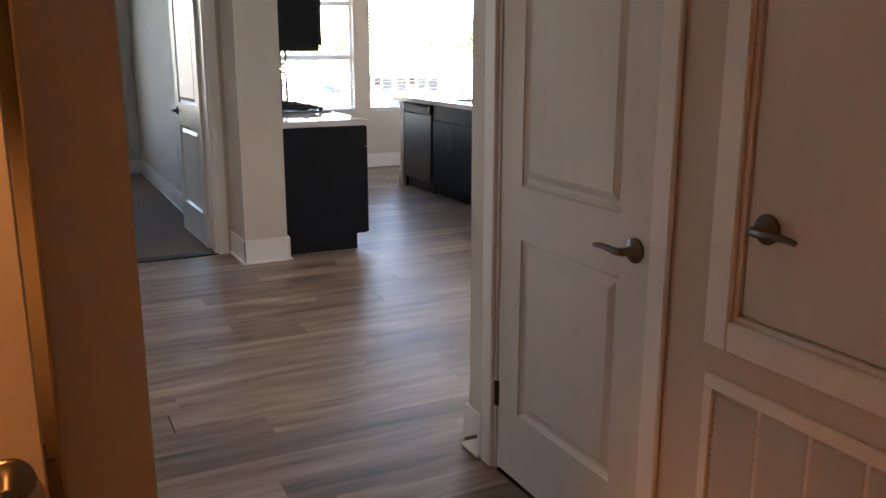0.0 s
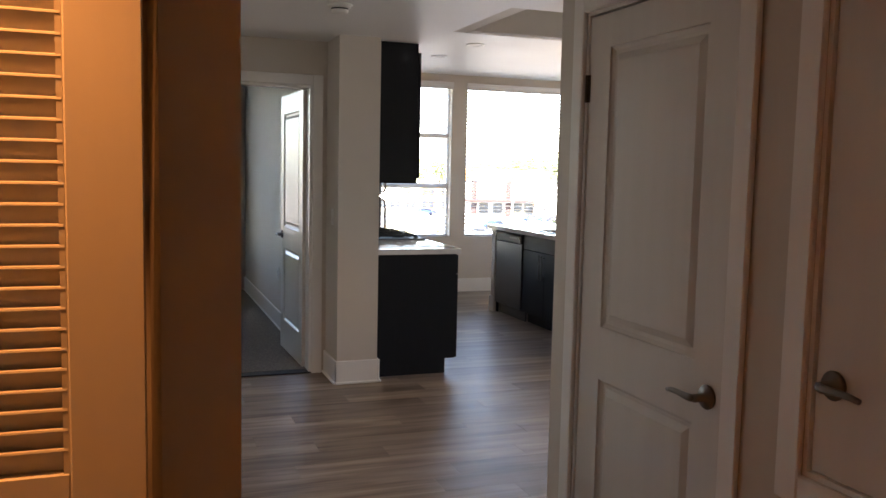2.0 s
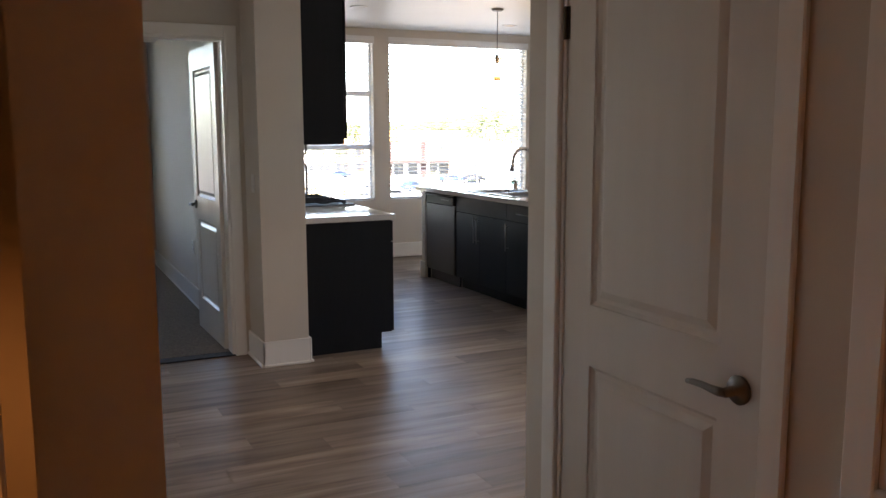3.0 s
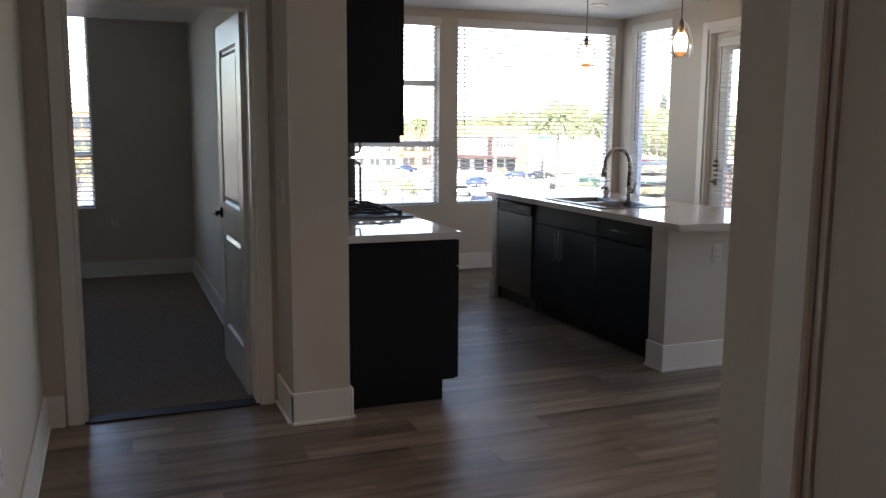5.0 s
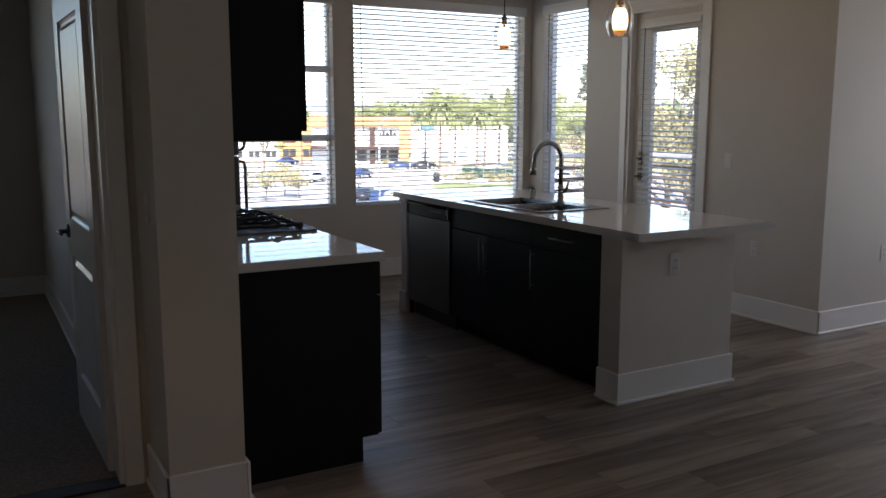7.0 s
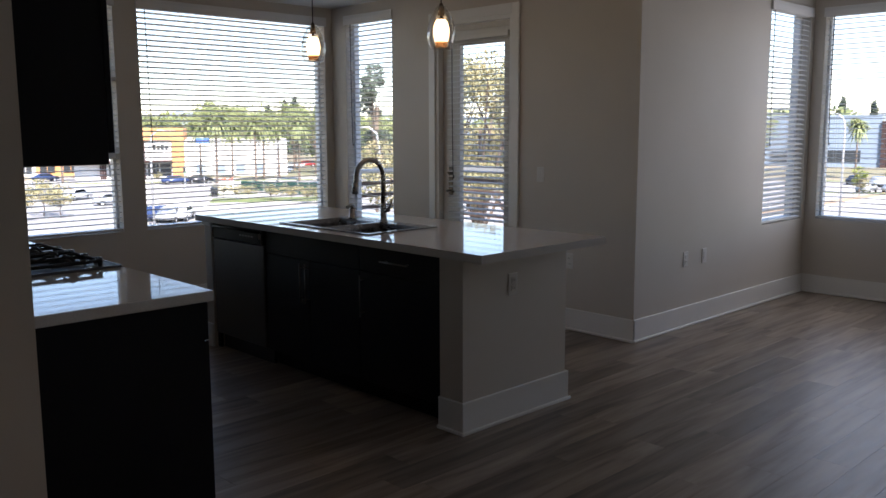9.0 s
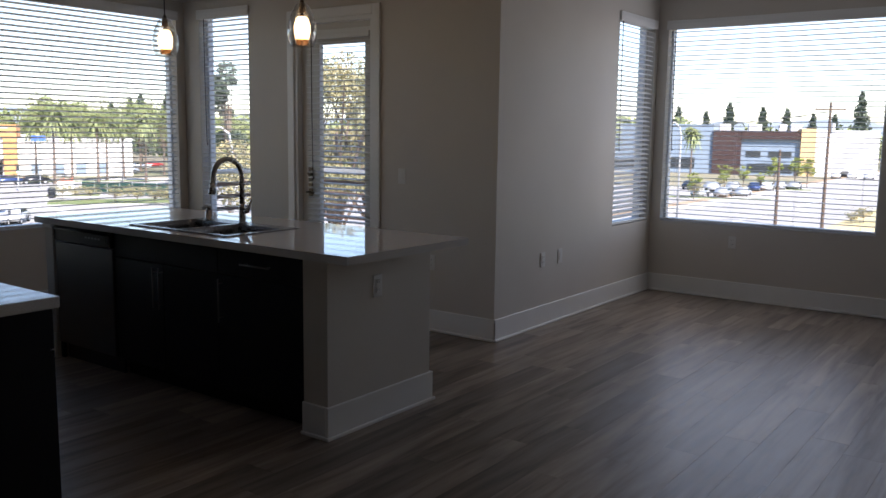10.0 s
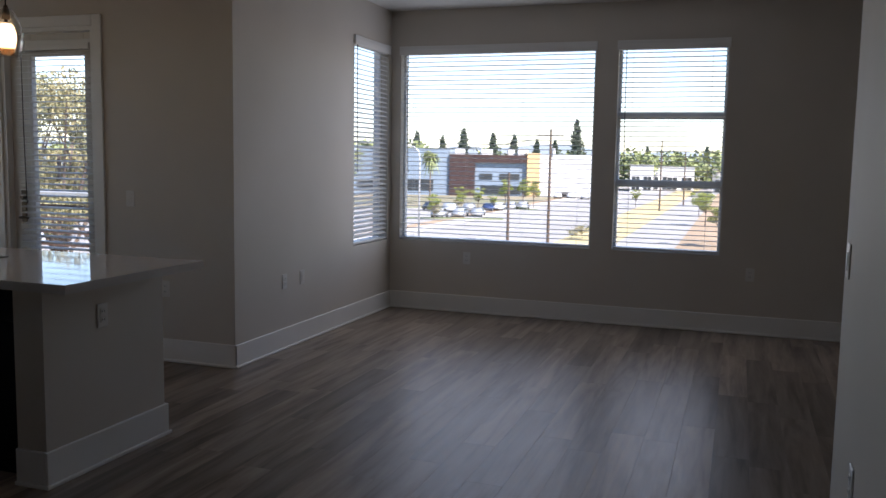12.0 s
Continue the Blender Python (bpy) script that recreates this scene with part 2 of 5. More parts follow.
def add_cyl(bm, p, q, r0, r1=None, seg=16):
    p, q = Vector(p), Vector(q)
    d = q - p
    m = Matrix.Translation((p + q) / 2) @ d.to_track_quat("Z", "Y").to_matrix().to_4x4()
    bmesh.ops.create_cone(bm, cap_ends=True, segments=seg, radius1=r0, radius2=r0 if r1 is None else r1, depth=d.length, matrix=m)
    return bm


def cyl(p, q, r0, r1=None, seg=16):
    return add_cyl(bmesh.new(), p, q, r0, r1, seg)


def lathe(profile, seg=24, closed=False):
    """A turned body round z from (radius, height) pairs."""
    bm = bmesh.new()
    rings = []
    for r, z in profile:
        rings.append([bm.verts.new((r * math.cos(a), r * math.sin(a), z)) for a in (2 * math.pi * i / seg for i in range(seg))])
    for a, b in zip(rings, rings[1:]):
        for i in range(seg):
            j = (i + 1) % seg
            bm.faces.new((a[i], a[j], b[j], b[i]))
    if closed:
        bm.faces.new(rings[0][::-1])
        bm.faces.new(rings[-1])
    bmesh.ops.recalc_face_normals(bm, faces=bm.faces)
    return bm


def add_tube(bm, pts, r, seg=10):
    pts = [Vector(p) for p in pts]
    rings = []
    for i, p in enumerate(pts):
        d = (pts[min(i + 1, len(pts) - 1)] - pts[max(i - 1, 0)]).normalized()
        q = d.to_track_quat("Z", "Y").to_matrix()
        rr = r[i] if isinstance(r, (list, tuple)) else r
        rings.append([bm.verts.new(p + q @ Vector((rr * math.cos(a), rr * math.sin(a), 0))) for a in (2 * math.pi * k / seg for k in range(seg))])
    for a, b in zip(rings, rings[1:]):
        best = min(range(seg), key=lambda s: sum((a[i].co - b[(i + s) % seg].co).length for i in range(seg)))
        for i in range(seg):
            bm.faces.new((a[i], a[(i + 1) % seg], b[(i + 1 + best) % seg], b[(i + best) % seg]))
    bm.faces.new(rings[0][::-1])
    bm.faces.new(rings[-1])
    bmesh.ops.recalc_face_normals(bm, faces=bm.faces)
    return bm


def tube(pts, r, seg=10):
    return add_tube(bmesh.new(), pts, r, seg)


def mesh_of(name, bm, mat, smooth=False):
    me = bpy.data.meshes.new(name)
    bm.to_mesh(me)
    bm.free()
    me.materials.append(mat)
    if smooth:
        for p in me.polygons:
            p.use_smooth = True
    return me


def part(name, bm, mat, parent, label="", smooth=False):
    ob = new(name, mesh_of(name, bm, mat, smooth))
    ob.parent = parent
    return tagged(ob, label)


def thing(name, m, label, category, group="", kind=""):
    ob = new(name)
    ob.matrix_world = m
    ob.empty_display_size = 0.1
    return tagged(ob, label, category, group, kind)


def solid(name, bm, mat, label="", category="", kind="structure", smooth=False):
    return tagged(new(name, mesh_of(name, bm, mat, smooth)), label, category, "", kind)


# ---- plan ----
HALL_L, HALL_R = 0.244, 1.482
BLOCK_Y, BLOCK_X = 2.48, 4.0
BED_Y, STUB_Y = 5.88, 5.503
KW_X, KW_Y = 1.69, 9.575
PX, JOG_Y, LX = 5.888, 6.104, 8.662
BED_BACK = 10.22
Z_HALL, Z_KIT, Z_LIV = 2.392, 2.65, 2.90
SILL, HEAD = 0.683, 2.53
TOP = 3.1


def wall(name, axis, c0, c1, a0, a1, z0, z1, holes=(), mat=None, label="painted greige drywall wall"):
    """A wall c0..c1 thick across the axis, a0..a1 long, with holes (a0, a1, z0, z1) right through it."""
    cuts = sorted({a0, a1, *(v for h in holes for v in h[:2])})
    bm = bmesh.new()
    for s, e in zip(cuts, cuts[1:]):
        mid, z = (s + e) / 2, z0
        for h in sorted((h for h in holes if h[0] <= mid <= h[1]), key=lambda h: h[2]):
            if h[2] > z + 1e-4:
                add_box(bm, *((c0, s, z, c1, e, h[2]) if axis == "x" else (s, c0, z, e, c1, h[2])))
            z = h[3]
        if z < z1 - 1e-4:
            add_box(bm, *((c0, s, z, c1, e, z1) if axis == "x" else (s, c0, z, e, c1, z1)))
    return solid(name, bm, mat or PAINT, label, "wall")


W_K1, W_K2 = (2.82, 3.745), (3.945, 5.80)
W_S, P_DOOR = (8.69, 9.36), (7.26, 8.12)
W_L1, W_L2, W_N = (4.112, 6.005), (2.972, 3.910), (7.805, 8.59)
W_B = (-0.75, 0.460)
BD = (0.425, 1.295)
T = 0.16
wall("wall_kitchen_window", "y", KW_Y, KW_Y + T, KW_X, PX + T, 0, TOP, [(*W_K1, SILL, HEAD), (*W_K2, SILL, HEAD)])
wall("wall_patio", "x", PX, PX + T, JOG_Y, KW_Y, 0, TOP, [(*W_S, SILL, HEAD), (*P_DOOR, 0, 2.39)])
wall("wall_jog", "y", JOG_Y, JOG_Y + T, PX + T, LX + T, 0, TOP, [(*W_N, SILL, HEAD)])
wall("wall_living_window", "x", LX, LX + T, -1.2, JOG_Y, 0, TOP, [(*W_L1, SILL, HEAD), (*W_L2, SILL, HEAD)])
wall("wall_living_south", "y", -1.36, -1.2, 1.482, LX + T, 0, TOP)
wall("wall_hall_closets", "x", HALL_R, HALL_R + 0.14, -1.2, BLOCK_Y - 0.14, 0, TOP, [(1.535, 2.300, 0, 2.02), (0.42, 1.262, 0.842, 2.02)])
wall("wall_block_north", "y", BLOCK_Y - 0.14, BLOCK_Y, HALL_R, BLOCK_X, 0, TOP)
wall("wall_block_east", "x", BLOCK_X - 0.14, BLOCK_X, -1.2, BLOCK_Y - 0.14, 0, TOP)
wall("wall_closet_back", "x", 2.25, 2.35, -1.2, BLOCK_Y - 0.14, 0, TOP)
wall("wall_hall_left", "x", 0.12, HALL_L, 1.20, BED_Y, 0, TOP)
wall("wall_bedroom_door", "y", BED_Y, BED_Y + 0.13, -2.6, 1.402, 0, TOP, [(*BD, 0, 2.08)])
wall("wall_stub", "y", STUB_Y, BED_Y + 0.13, 1.402, KW_X - 0.0, 0, TOP)
wall("wall_kitchen_bedroom", "x", 1.36, KW_X, BED_Y + 0.13, BED_BACK, 0, TOP)
wall("wall_bedroom_back", "y", BED_BACK, BED_BACK + T, -2.76, KW_X, 0, TOP, [(*W_B, SILL, HEAD)])
wall("wall_bedroom_west", "x", -2.76, -2.6, BED_Y, BED_BACK, 0, TOP)
wall("wall_entry_west", "x", -1.35, -1.2, -1.36, 1.34, 0, TOP)
wall("wall_entry_south", "y", -1.36, -1.2, -1.2, 1.482, 0, TOP)
wall("wall_entry_north", "y", 1.20, 1.34, -1.2, -0.72, 0, TOP)
wall("wall_laundry_back", "y", 2.1, 2.24, -1.35, 0.12, 0, TOP)
wall("wall_laundry_west", "x", -1.35, -1.2, 1.34, 2.1, 0, TOP)
wall("wall_laundry_head", "y", 1.20, 1.34, -0.72, 0.12, 2.1, TOP)

solid("ceiling_hall", boxes([(-2.7, -1.36, Z_HALL, BLOCK_X, 4.14, Z_HALL + 0.1), (-2.7, 4.14, Z_HALL, 2.04, KW_Y, Z_HALL + 0.1),
                             (-2.7, KW_Y, Z_HALL + 0.31, 1.735, BED_BACK, Z_HALL + 0.41)]), CEIL, "white painted drywall hall ceiling", "ceiling")
solid("ceiling_kitchen", box(2.04, 5.07, Z_KIT, PX, KW_Y, Z_KIT + 0.1), CEIL, "white painted kitchen ceiling", "ceiling")
solid("ceiling_header", box(2.14, 4.95, Z_HALL + 0.002, 5.2, 5.07, TOP), PAINT, "painted drywall header at the kitchen", "ceiling header")
solid("ceiling_living", box(2.04, -1.36, Z_LIV, LX, JOG_Y, Z_LIV + 0.1), CEIL, "white painted living room ceiling", "ceiling")
solid("soffit_side", boxes([(2.04, 4.14, Z_HALL + 0.004, 2.14, 5.07, TOP), (2.14, 4.04, Z_HALL + 0.104, BLOCK_X, 4.138, TOP), (BLOCK_X, -1.2, Z_HALL + 0.004, BLOCK_X + 0.1, 4.138, TOP)]), PAINT, "painted drop at the hall ceiling edge", "soffit")
# unseen slab, added to keep the sun out of the rooms
solid("roof", boxes([(-3.2, -1.8, TOP, LX + 0.4, JOG_Y + 0.3, TOP + 0.3), (-3.2, JOG_Y + 0.3, TOP, PX + 0.3, BED_BACK + 0.4, TOP + 0.3)]), ROOFM, "unseen slab over the apartment that blocks the sun", "roof")

# bedroom carpet and sub floor
solid("floor_bedroom", box(-2.6, BED_Y + 0.09, -0.1, 1.36, BED_BACK, 0.012), CARPET, "grey-beige cut pile bedroom carpet", "carpet")
floor = solid("floor", box(-1.35, -1.36, -0.12, LX, KW_Y, -0.006), SUBFLOOR, "grey-brown wood-look vinyl plank floor", "floor")
solid("door_threshold", boxes([(BD[0], BED_Y - 0.015, 0.001, BD[1], BED_Y + 0.09, 0.010)], 0.003), IRON, "dark transition strip in the bedroom doorway", "threshold")

# ---- baseboards and casings ----
BH, BT = 0.165, 0.016


def baseboard(x0, y0, x1, y1, side):
    """A board and shoe along a wall face; side is the way it sticks out."""
    bm = bmesh.new()
    for t, z0, z1 in ((BT, 0.0, BH), (BT + 0.012, 0.0, 0.018)):
        if side in "+x-x" and abs(x1 - x0) < 1e-6:
            s = 1 if side == "+x" else -1
            add_box(bm, x0 + 0.0005 * s, y0, z0, x0 + s * t, y1, z1, 0.004)
        else:
            s = 1 if side == "+y" else -1
            add_box(bm, x0, y0 + 0.0005 * s, z0, x1, y0 + s * t, z1, 0.004)
    return solid("baseboard", bm, TRIM, "tall white painted baseboard", "baseboard")


baseboard(KW_X, KW_Y, PX, KW_Y, "-y")
baseboard(PX, JOG_Y - BT, PX, P_DOOR[0] - 0.085, "-x")
baseboard(PX, P_DOOR[1] + 0.085, PX, KW_Y, "-x")
baseboard(PX - BT, JOG_Y, LX, JOG_Y, "-y")
baseboard(LX, -1.2, LX, JOG_Y, "-x")
baseboard(HALL_R, BLOCK_Y, BLOCK_X + BT, BLOCK_Y, "+y")
baseboard(BLOCK_X, -1.2, BLOCK_X, BLOCK_Y + BT, "+x")
baseboard(HALL_R, 2.372, HALL_R, BLOCK_Y + BT, "-x")
baseboard(HALL_R, -1.2, HALL_R, 1.465, "-x")
baseboard(HALL_L, 1.20, HALL_L, BED_Y, "+x")
baseboard(0.12, 1.20, HALL_L + BT, 1.20, "-y")
baseboard(HALL_L, BED_Y, BD[0] - 0.085, BED_Y, "-y")
baseboard(1.402, STUB_Y - BT, 1.402, BED_Y, "-x")
baseboard(1.402 - BT, STUB_Y, KW_X, STUB_Y, "-y")
baseboard(KW_X, STUB_Y - BT, KW_X, 5.63, "+x")
baseboard(-2.6, BED_BACK, 1.36, BED_BACK, "-y")
baseboard(1.36, BED_Y + 0.13, 1.36, BED_BACK, "-x")
baseboard(-2.6, BED_Y + 0.13, -2.6, BED_BACK, "+x")


def casing(name, axis, face, out, a0, a1, z0, z1, w=0.075, d=0.018, bottom=False):
    """Trim round an opening on a wall face."""
    bm = bmesh.new()
    f0, f1 = face + 0.0005 * out, face + d * out
    rows = [(a0 - w, a0, z0, z1 + w), (a1, a1 + w, z0, z1 + w), (a0, a1, z1, z1 + w)]
    if bottom:
        rows = [(a0 - w, a0, z0 - w, z1 + w), (a1, a1 + w, z0 - w, z1 + w), (a0, a1, z1, z1 + w), (a0, a1, z0 - w, z0)]
    for s, e, b, t in rows:
        add_box(bm, *((f0, s, b, f1, e, t) if axis == "x" else (s, f0, b, e, f1, t)), 0.004)
    return solid(name, bm, TRIM, "white painted flat door casing", "trim")


def jamb(name, axis, c0, c1, a0, a1, z0, z1, t=0.018, bottom=False):
    rows = [(a0, a0 + t, z0, z1), (a1 - t, a1, z0, z1), (a0 + t, a1 - t, z1 - t, z1)]
    if bottom:
        rows.append((a0 + t, a1 - t, z0, z0 + t))
    bm = bmesh.new()
    for s, e, b, tt in rows:
        add_box(bm, *((c0, s, b, c1, e, tt) if axis == "x" else (s, c0, b, e, c1, tt)))
    return solid(name, bm, TRIM, "white painted door jamb", "trim")


casing("trim_closet", "x", HALL_R, -1, 1.535, 2.300, 0, 2.02, w=0.066)
casing("trim_access", "x", HALL_R, -1, 0.42, 1.262, 0.842, 2.02, bottom=True, w=0.07)
casing("trim_bedroom", "y", BED_Y, -1, BD[0], BD[1], 0, 2.08, w=0.075)
casing("trim_patio", "x", PX, -1, P_DOOR[0], P_DOOR[1], 0, 2.39, w=0.078)
jamb("jamb_bedroom", "y", BED_Y - 0.002, BED_Y + 0.132, BD[0], BD[1], 0, 2.08)
jamb("jamb_closet", "x", HALL_R - 0.002, HALL_R + 0.13, 1.535, 2.300, 0, 2.02, 0.012)
jamb("jamb_access", "x", HALL_R - 0.002, HALL_R + 0.13, 0.42, 1.262, 0.842, 2.02, 0.012, True)
jamb("jamb_patio", "x", PX - 0.002, PX + T, P_DOOR[0], P_DOOR[1], 0, 2.39, 0.03)

# ---- doors ----


def rings(bm, w0, w1, h0, h1, steps, y, s):
    """A stepped panel: inset and depth pairs, on the face y looking to s."""
    loops = []
    for inset, depth in steps:
        loops.append([bm.verts.new((x, y - s * depth, z)) for x, z in ((w0 + inset, h0 + inset), (w1 - inset, h0 + inset), (w1 - inset, h1 - inset), (w0 + inset, h1 - inset))])
    for a, b in zip(loops, loops[1:]):
        for i in range(4):
            bm.faces.new((a[i], a[(i + 1) % 4], b[(i + 1) % 4], b[i]))
    bm.faces.new(loops[-1])


def lever(parent, x, y, z, s, way, mat=NICKEL):
    """A lever handle on the face y, pointing along way (+1 or -1 in x)."""
    h = part("door_handle", lathe([(0.0, 0.0), (0.032, 0.0), (0.033, 0.006), (0.029, 0.011), (0.012, 0.014), (0.011, 0.045), (0.0, 0.046)], 20), mat, parent, "satin nickel lever handle", True)
    h.matrix_local = Matrix.Translation((x, y, z)) @ Matrix.Rotation(radians(90 * s), 4, "X")
    lv = part("lever", tube([(0, y + -s * 0.045, 0), (way * 0.012, y - s * 0.050, 0), (way * 0.03, y - s * 0.052, 0.001), (way * 0.06, y - s * 0.052, 0.003),
                             (way * 0.09, y - s * 0.050, 0.001), (way * 0.112, y - s * 0.047, -0.003)], [0.010, 0.0105, 0.009, 0.008, 0.0075, 0.006], 10), mat, parent, "", True)
    lv.location = (x, 0, z)
    return h


def panel_door(name, m, w, h, panels, label, handle_x=None, handle_z=0.93, way=1, hinge_x=None, t=0.035, mat=DOOR):
    """A moulded two-panel door; local x along the leaf from 0 to w, thickness along y, faces at 0 and t."""
    d = thing(name, m, label, "door", kind="structure")
    bm = bmesh.new()
    (a0, a1), zs = panels[0][:2], [(p[2], p[3]) for p in panels]
    add_box(bm, 0, 0, 0, a0, t, h)
    add_box(bm, a1, 0, 0, w, t, h)
    z = 0
    for b, tt in sorted(zs):
        add_box(bm, a0, 0, z, a1, t, b)
        z = tt
    add_box(bm, a0, 0, z, a1, t, h)
    part("leaf_frame", bm, mat, d)
    for p in panels:
        bm = bmesh.new()
        st = [(0, 0), (0.002, 0.006), (0.013, 0.013), (0.024, 0.0135), (0.046, 0.004)]
        rings(bm, a0, a1, p[2], p[3], st, 0, -1)
        rings(bm, a0, a1, p[2], p[3], st, t, 1)
        bmesh.ops.recalc_face_normals(bm, faces=bm.faces)
        part("panel", bm, mat, d)
    if handle_x is not None:
        lever(d, handle_x, 0, handle_z, 1, way)
        lever(d, handle_x, t, handle_z, -1, way)
    if hinge_x is not None:
        for hz in (0.225, h - 0.27):
            bm = box(hinge_x - 0.002, -0.003, hz, hinge_x + 0.012, 0.0, hz + 0.088)
            add_cyl(bm, (hinge_x, -0.006, hz), (hinge_x, -0.006, hz + 0.088), 0.0065, seg=10)
            part("hinge", bm, BRASS, d, "dark bronze hinge")
    return d


# closet door in the hall: leaf from its hinge at the far end to the latch
cm = Matrix.Translation((HALL_R + 0.004, 2.286, 0.012)) @ Matrix.Rotation(radians(-90), 4, "Z")
panel_door("door_1", cm, 0.737, 1.99, [(0.125, 0.612, 0.235, 0.83), (0.125, 0.612, 1.00, 1.885)],
           "closed white two-panel closet door with lever handle", 0.677, 0.915, -1, -0.004)

# bedroom door, swung open against the kitchen wall
bmx = Matrix.Translation((1.288, BED_Y + 0.135, 0.018)) @ Matrix.Rotation(radians(91.5), 4, "Z")
panel_door("door_2", bmx, 0.83, 2.045, [(0.125, 0.705, 0.235, 0.83), (0.125, 0.705, 1.00, 1.90)],
           "white two-panel bedroom door standing wide open", 0.76, 0.935, -1, -0.004)

# utility access door, flush slab above the return grille
am = Matrix.Translation((HALL_R + 0.006, 1.248, 0.856)) @ Matrix.Rotation(radians(-90), 4, "Z")
acc = thing("door_3", am, "flush white utility access door above the grille", "door", kind="structure")
part("leaf", box(0, 0, 0, 0.812, 0.035, 1.148, 0.003), DOOR, acc)
lever(acc, 0.055, 0, 0.205, 1, 1)


def grille(m, w, h):
    g = thing("return_air_grille", m, "white metal return air grille low on the wall", "vent")
    part("frame", boxes([(0, -0.012, 0, w, 0.0, 0.035), (0, -0.012, h - 0.035, w, 0, h), (0, -0.012, 0.035, 0.03, 0, h - 0.035), (w - 0.03, -0.012, 0.035, w, 0, h - 0.035)], 0.003), TRIM, g)
    part("backing", box(0.03, 0.0, 0.035, w - 0.03, 0.0012, h - 0.035), DUCT, g)
    n = 6
    step = (w - 0.06) / n
    for i in range(1, n):
        part("divider", box(0.03 + i * step - 0.005, -0.0035, 0.035, 0.03 + i * step + 0.005, 0, h - 0.035), TRIM, g)
    sl = bmesh.new()
    v = [sl.verts.new(p) for p in ((0.006, -0.010, 0), (step - 0.006, -0.010, 0), (step - 0.006, 0.0, 0.0155), (0.006, 0.0, 0.0155))]
    sl.faces.new(v)
    bmesh.ops.solidify(sl, geom=sl.faces[:], thickness=0.0012)
    me = mesh_of("slat", sl, TRIM)
    z = 0.04
    while z < h - 0.050:
        for i in range(n):
            ob = new("slat", me)
            ob.parent = g
            ob.location = (0.03 + i * step, 0, z)
        z += 0.0160
    return g


grille(Matrix.Translation((HALL_R - 0.0015, 1.325, 0.17)) @ Matrix.Rotation(radians(-90), 4, "Z"), 0.86, 0.535)


def louver_door(m, w, h, t=0.032):
    d = thing("door_4", m, "open white louvered laundry door lit by warm lamplight", "louvered door", kind="structure")
    st = 0.105
    part("stile", box(0, 0, 0, st, t, h, 0.003), DOOR, d)
    part("stile", box(w - st, 0, 0, w, t, h, 0.003), DOOR, d)
    for z0, z1 in ((0, 0.19), (0.95, 1.05), (h - 0.11, h)):
        part("rail", box(st, 0, z0, w - st, t, z1, 0.002), DOOR, d)
    for x in (st, w - st - 0.008):
        part("stop", box(x, 0.002, 0.19, x + 0.008, t - 0.002, h - 0.11), DOOR, d)
    bm = bmesh.new()
    add_box(bm, 0, -0.026, -0.0035, w - 2 * st, 0.026, 0.0035, 0.002)
    bmesh.ops.rotate(bm, verts=bm.verts, cent=(0, 0, 0), matrix=Matrix.Rotation(radians(-60), 3, "X"))
    me = mesh_of("slat", bm, DOOR)
    for z0, z1 in ((0.19, 0.95), (1.05, h - 0.11)):
        n = int((z1 - z0) / 0.0285)
        for i in range(n):
            ob = new("slat", me)
            ob.parent = d
            ob.location = (st, t / 2, z0 + (i + 0.5) * (z1 - z0) / n)
    lever(d, w - 0.045, 0, 0.875, 1, -1)
    part("latch", boxes([(w, 0.004, 0.845, w + 0.002, t - 0.004, 0.905), (w + 0.002, 0.010, 0.865, w + 0.012, 0.022, 0.885)]), NICKEL, d, "small metal door latch")
    return d


louver_door(Matrix.Translation((-0.66, 1.09, 0.012)), 0.757, 2.03)

# ---- windows and blinds ----


def window(name, axis, face, out, a0, a1, rails=(), z0=SILL, z1=HEAD):
    """A vinyl window set deep in its opening; out is the way to the outside."""
    w = thing(name, Matrix(), "white vinyl window with clear glass", "window", kind="structure")
    c0, c1 = face + out * 0.085, face + out * 0.145
    f = 0.024

    def bar(n, s, e, b, t, d0=c0, d1=c1, mat=VINYL):
        r = (min(d0, d1), s, b, max(d0, d1), e, t) if axis == "x" else (s, min(d0, d1), b, e, max(d0, d1), t)
        return part(n, box(*r, 0.003 if n != "pane" else 0), mat, w)
    bar("frame", a0, a0 + f, z0, z1)
    bar("frame", a1 - f, a1, z0, z1)
    bar("frame", a0 + f, a1 - f, z0, z0 + f)
    bar("frame", a0 + f, a1 - f, z1 - f, z1)
    for r in rails:
        bar("rail", a0 + f, a1 - f, r - 0.03, r + 0.03)
    ps = [z0 + f, *(v for r in rails for v in (r - 0.03, r + 0.03)), z1 - f]
    mid = face + out * 0.115
    for b, t in zip(ps[::2], ps[1::2]):
        p = bar("pane", a0 + f, a1 - f, b, t, mid - 0.003, mid + 0.003, GLASS)
        p.visible_shadow = False
    return w


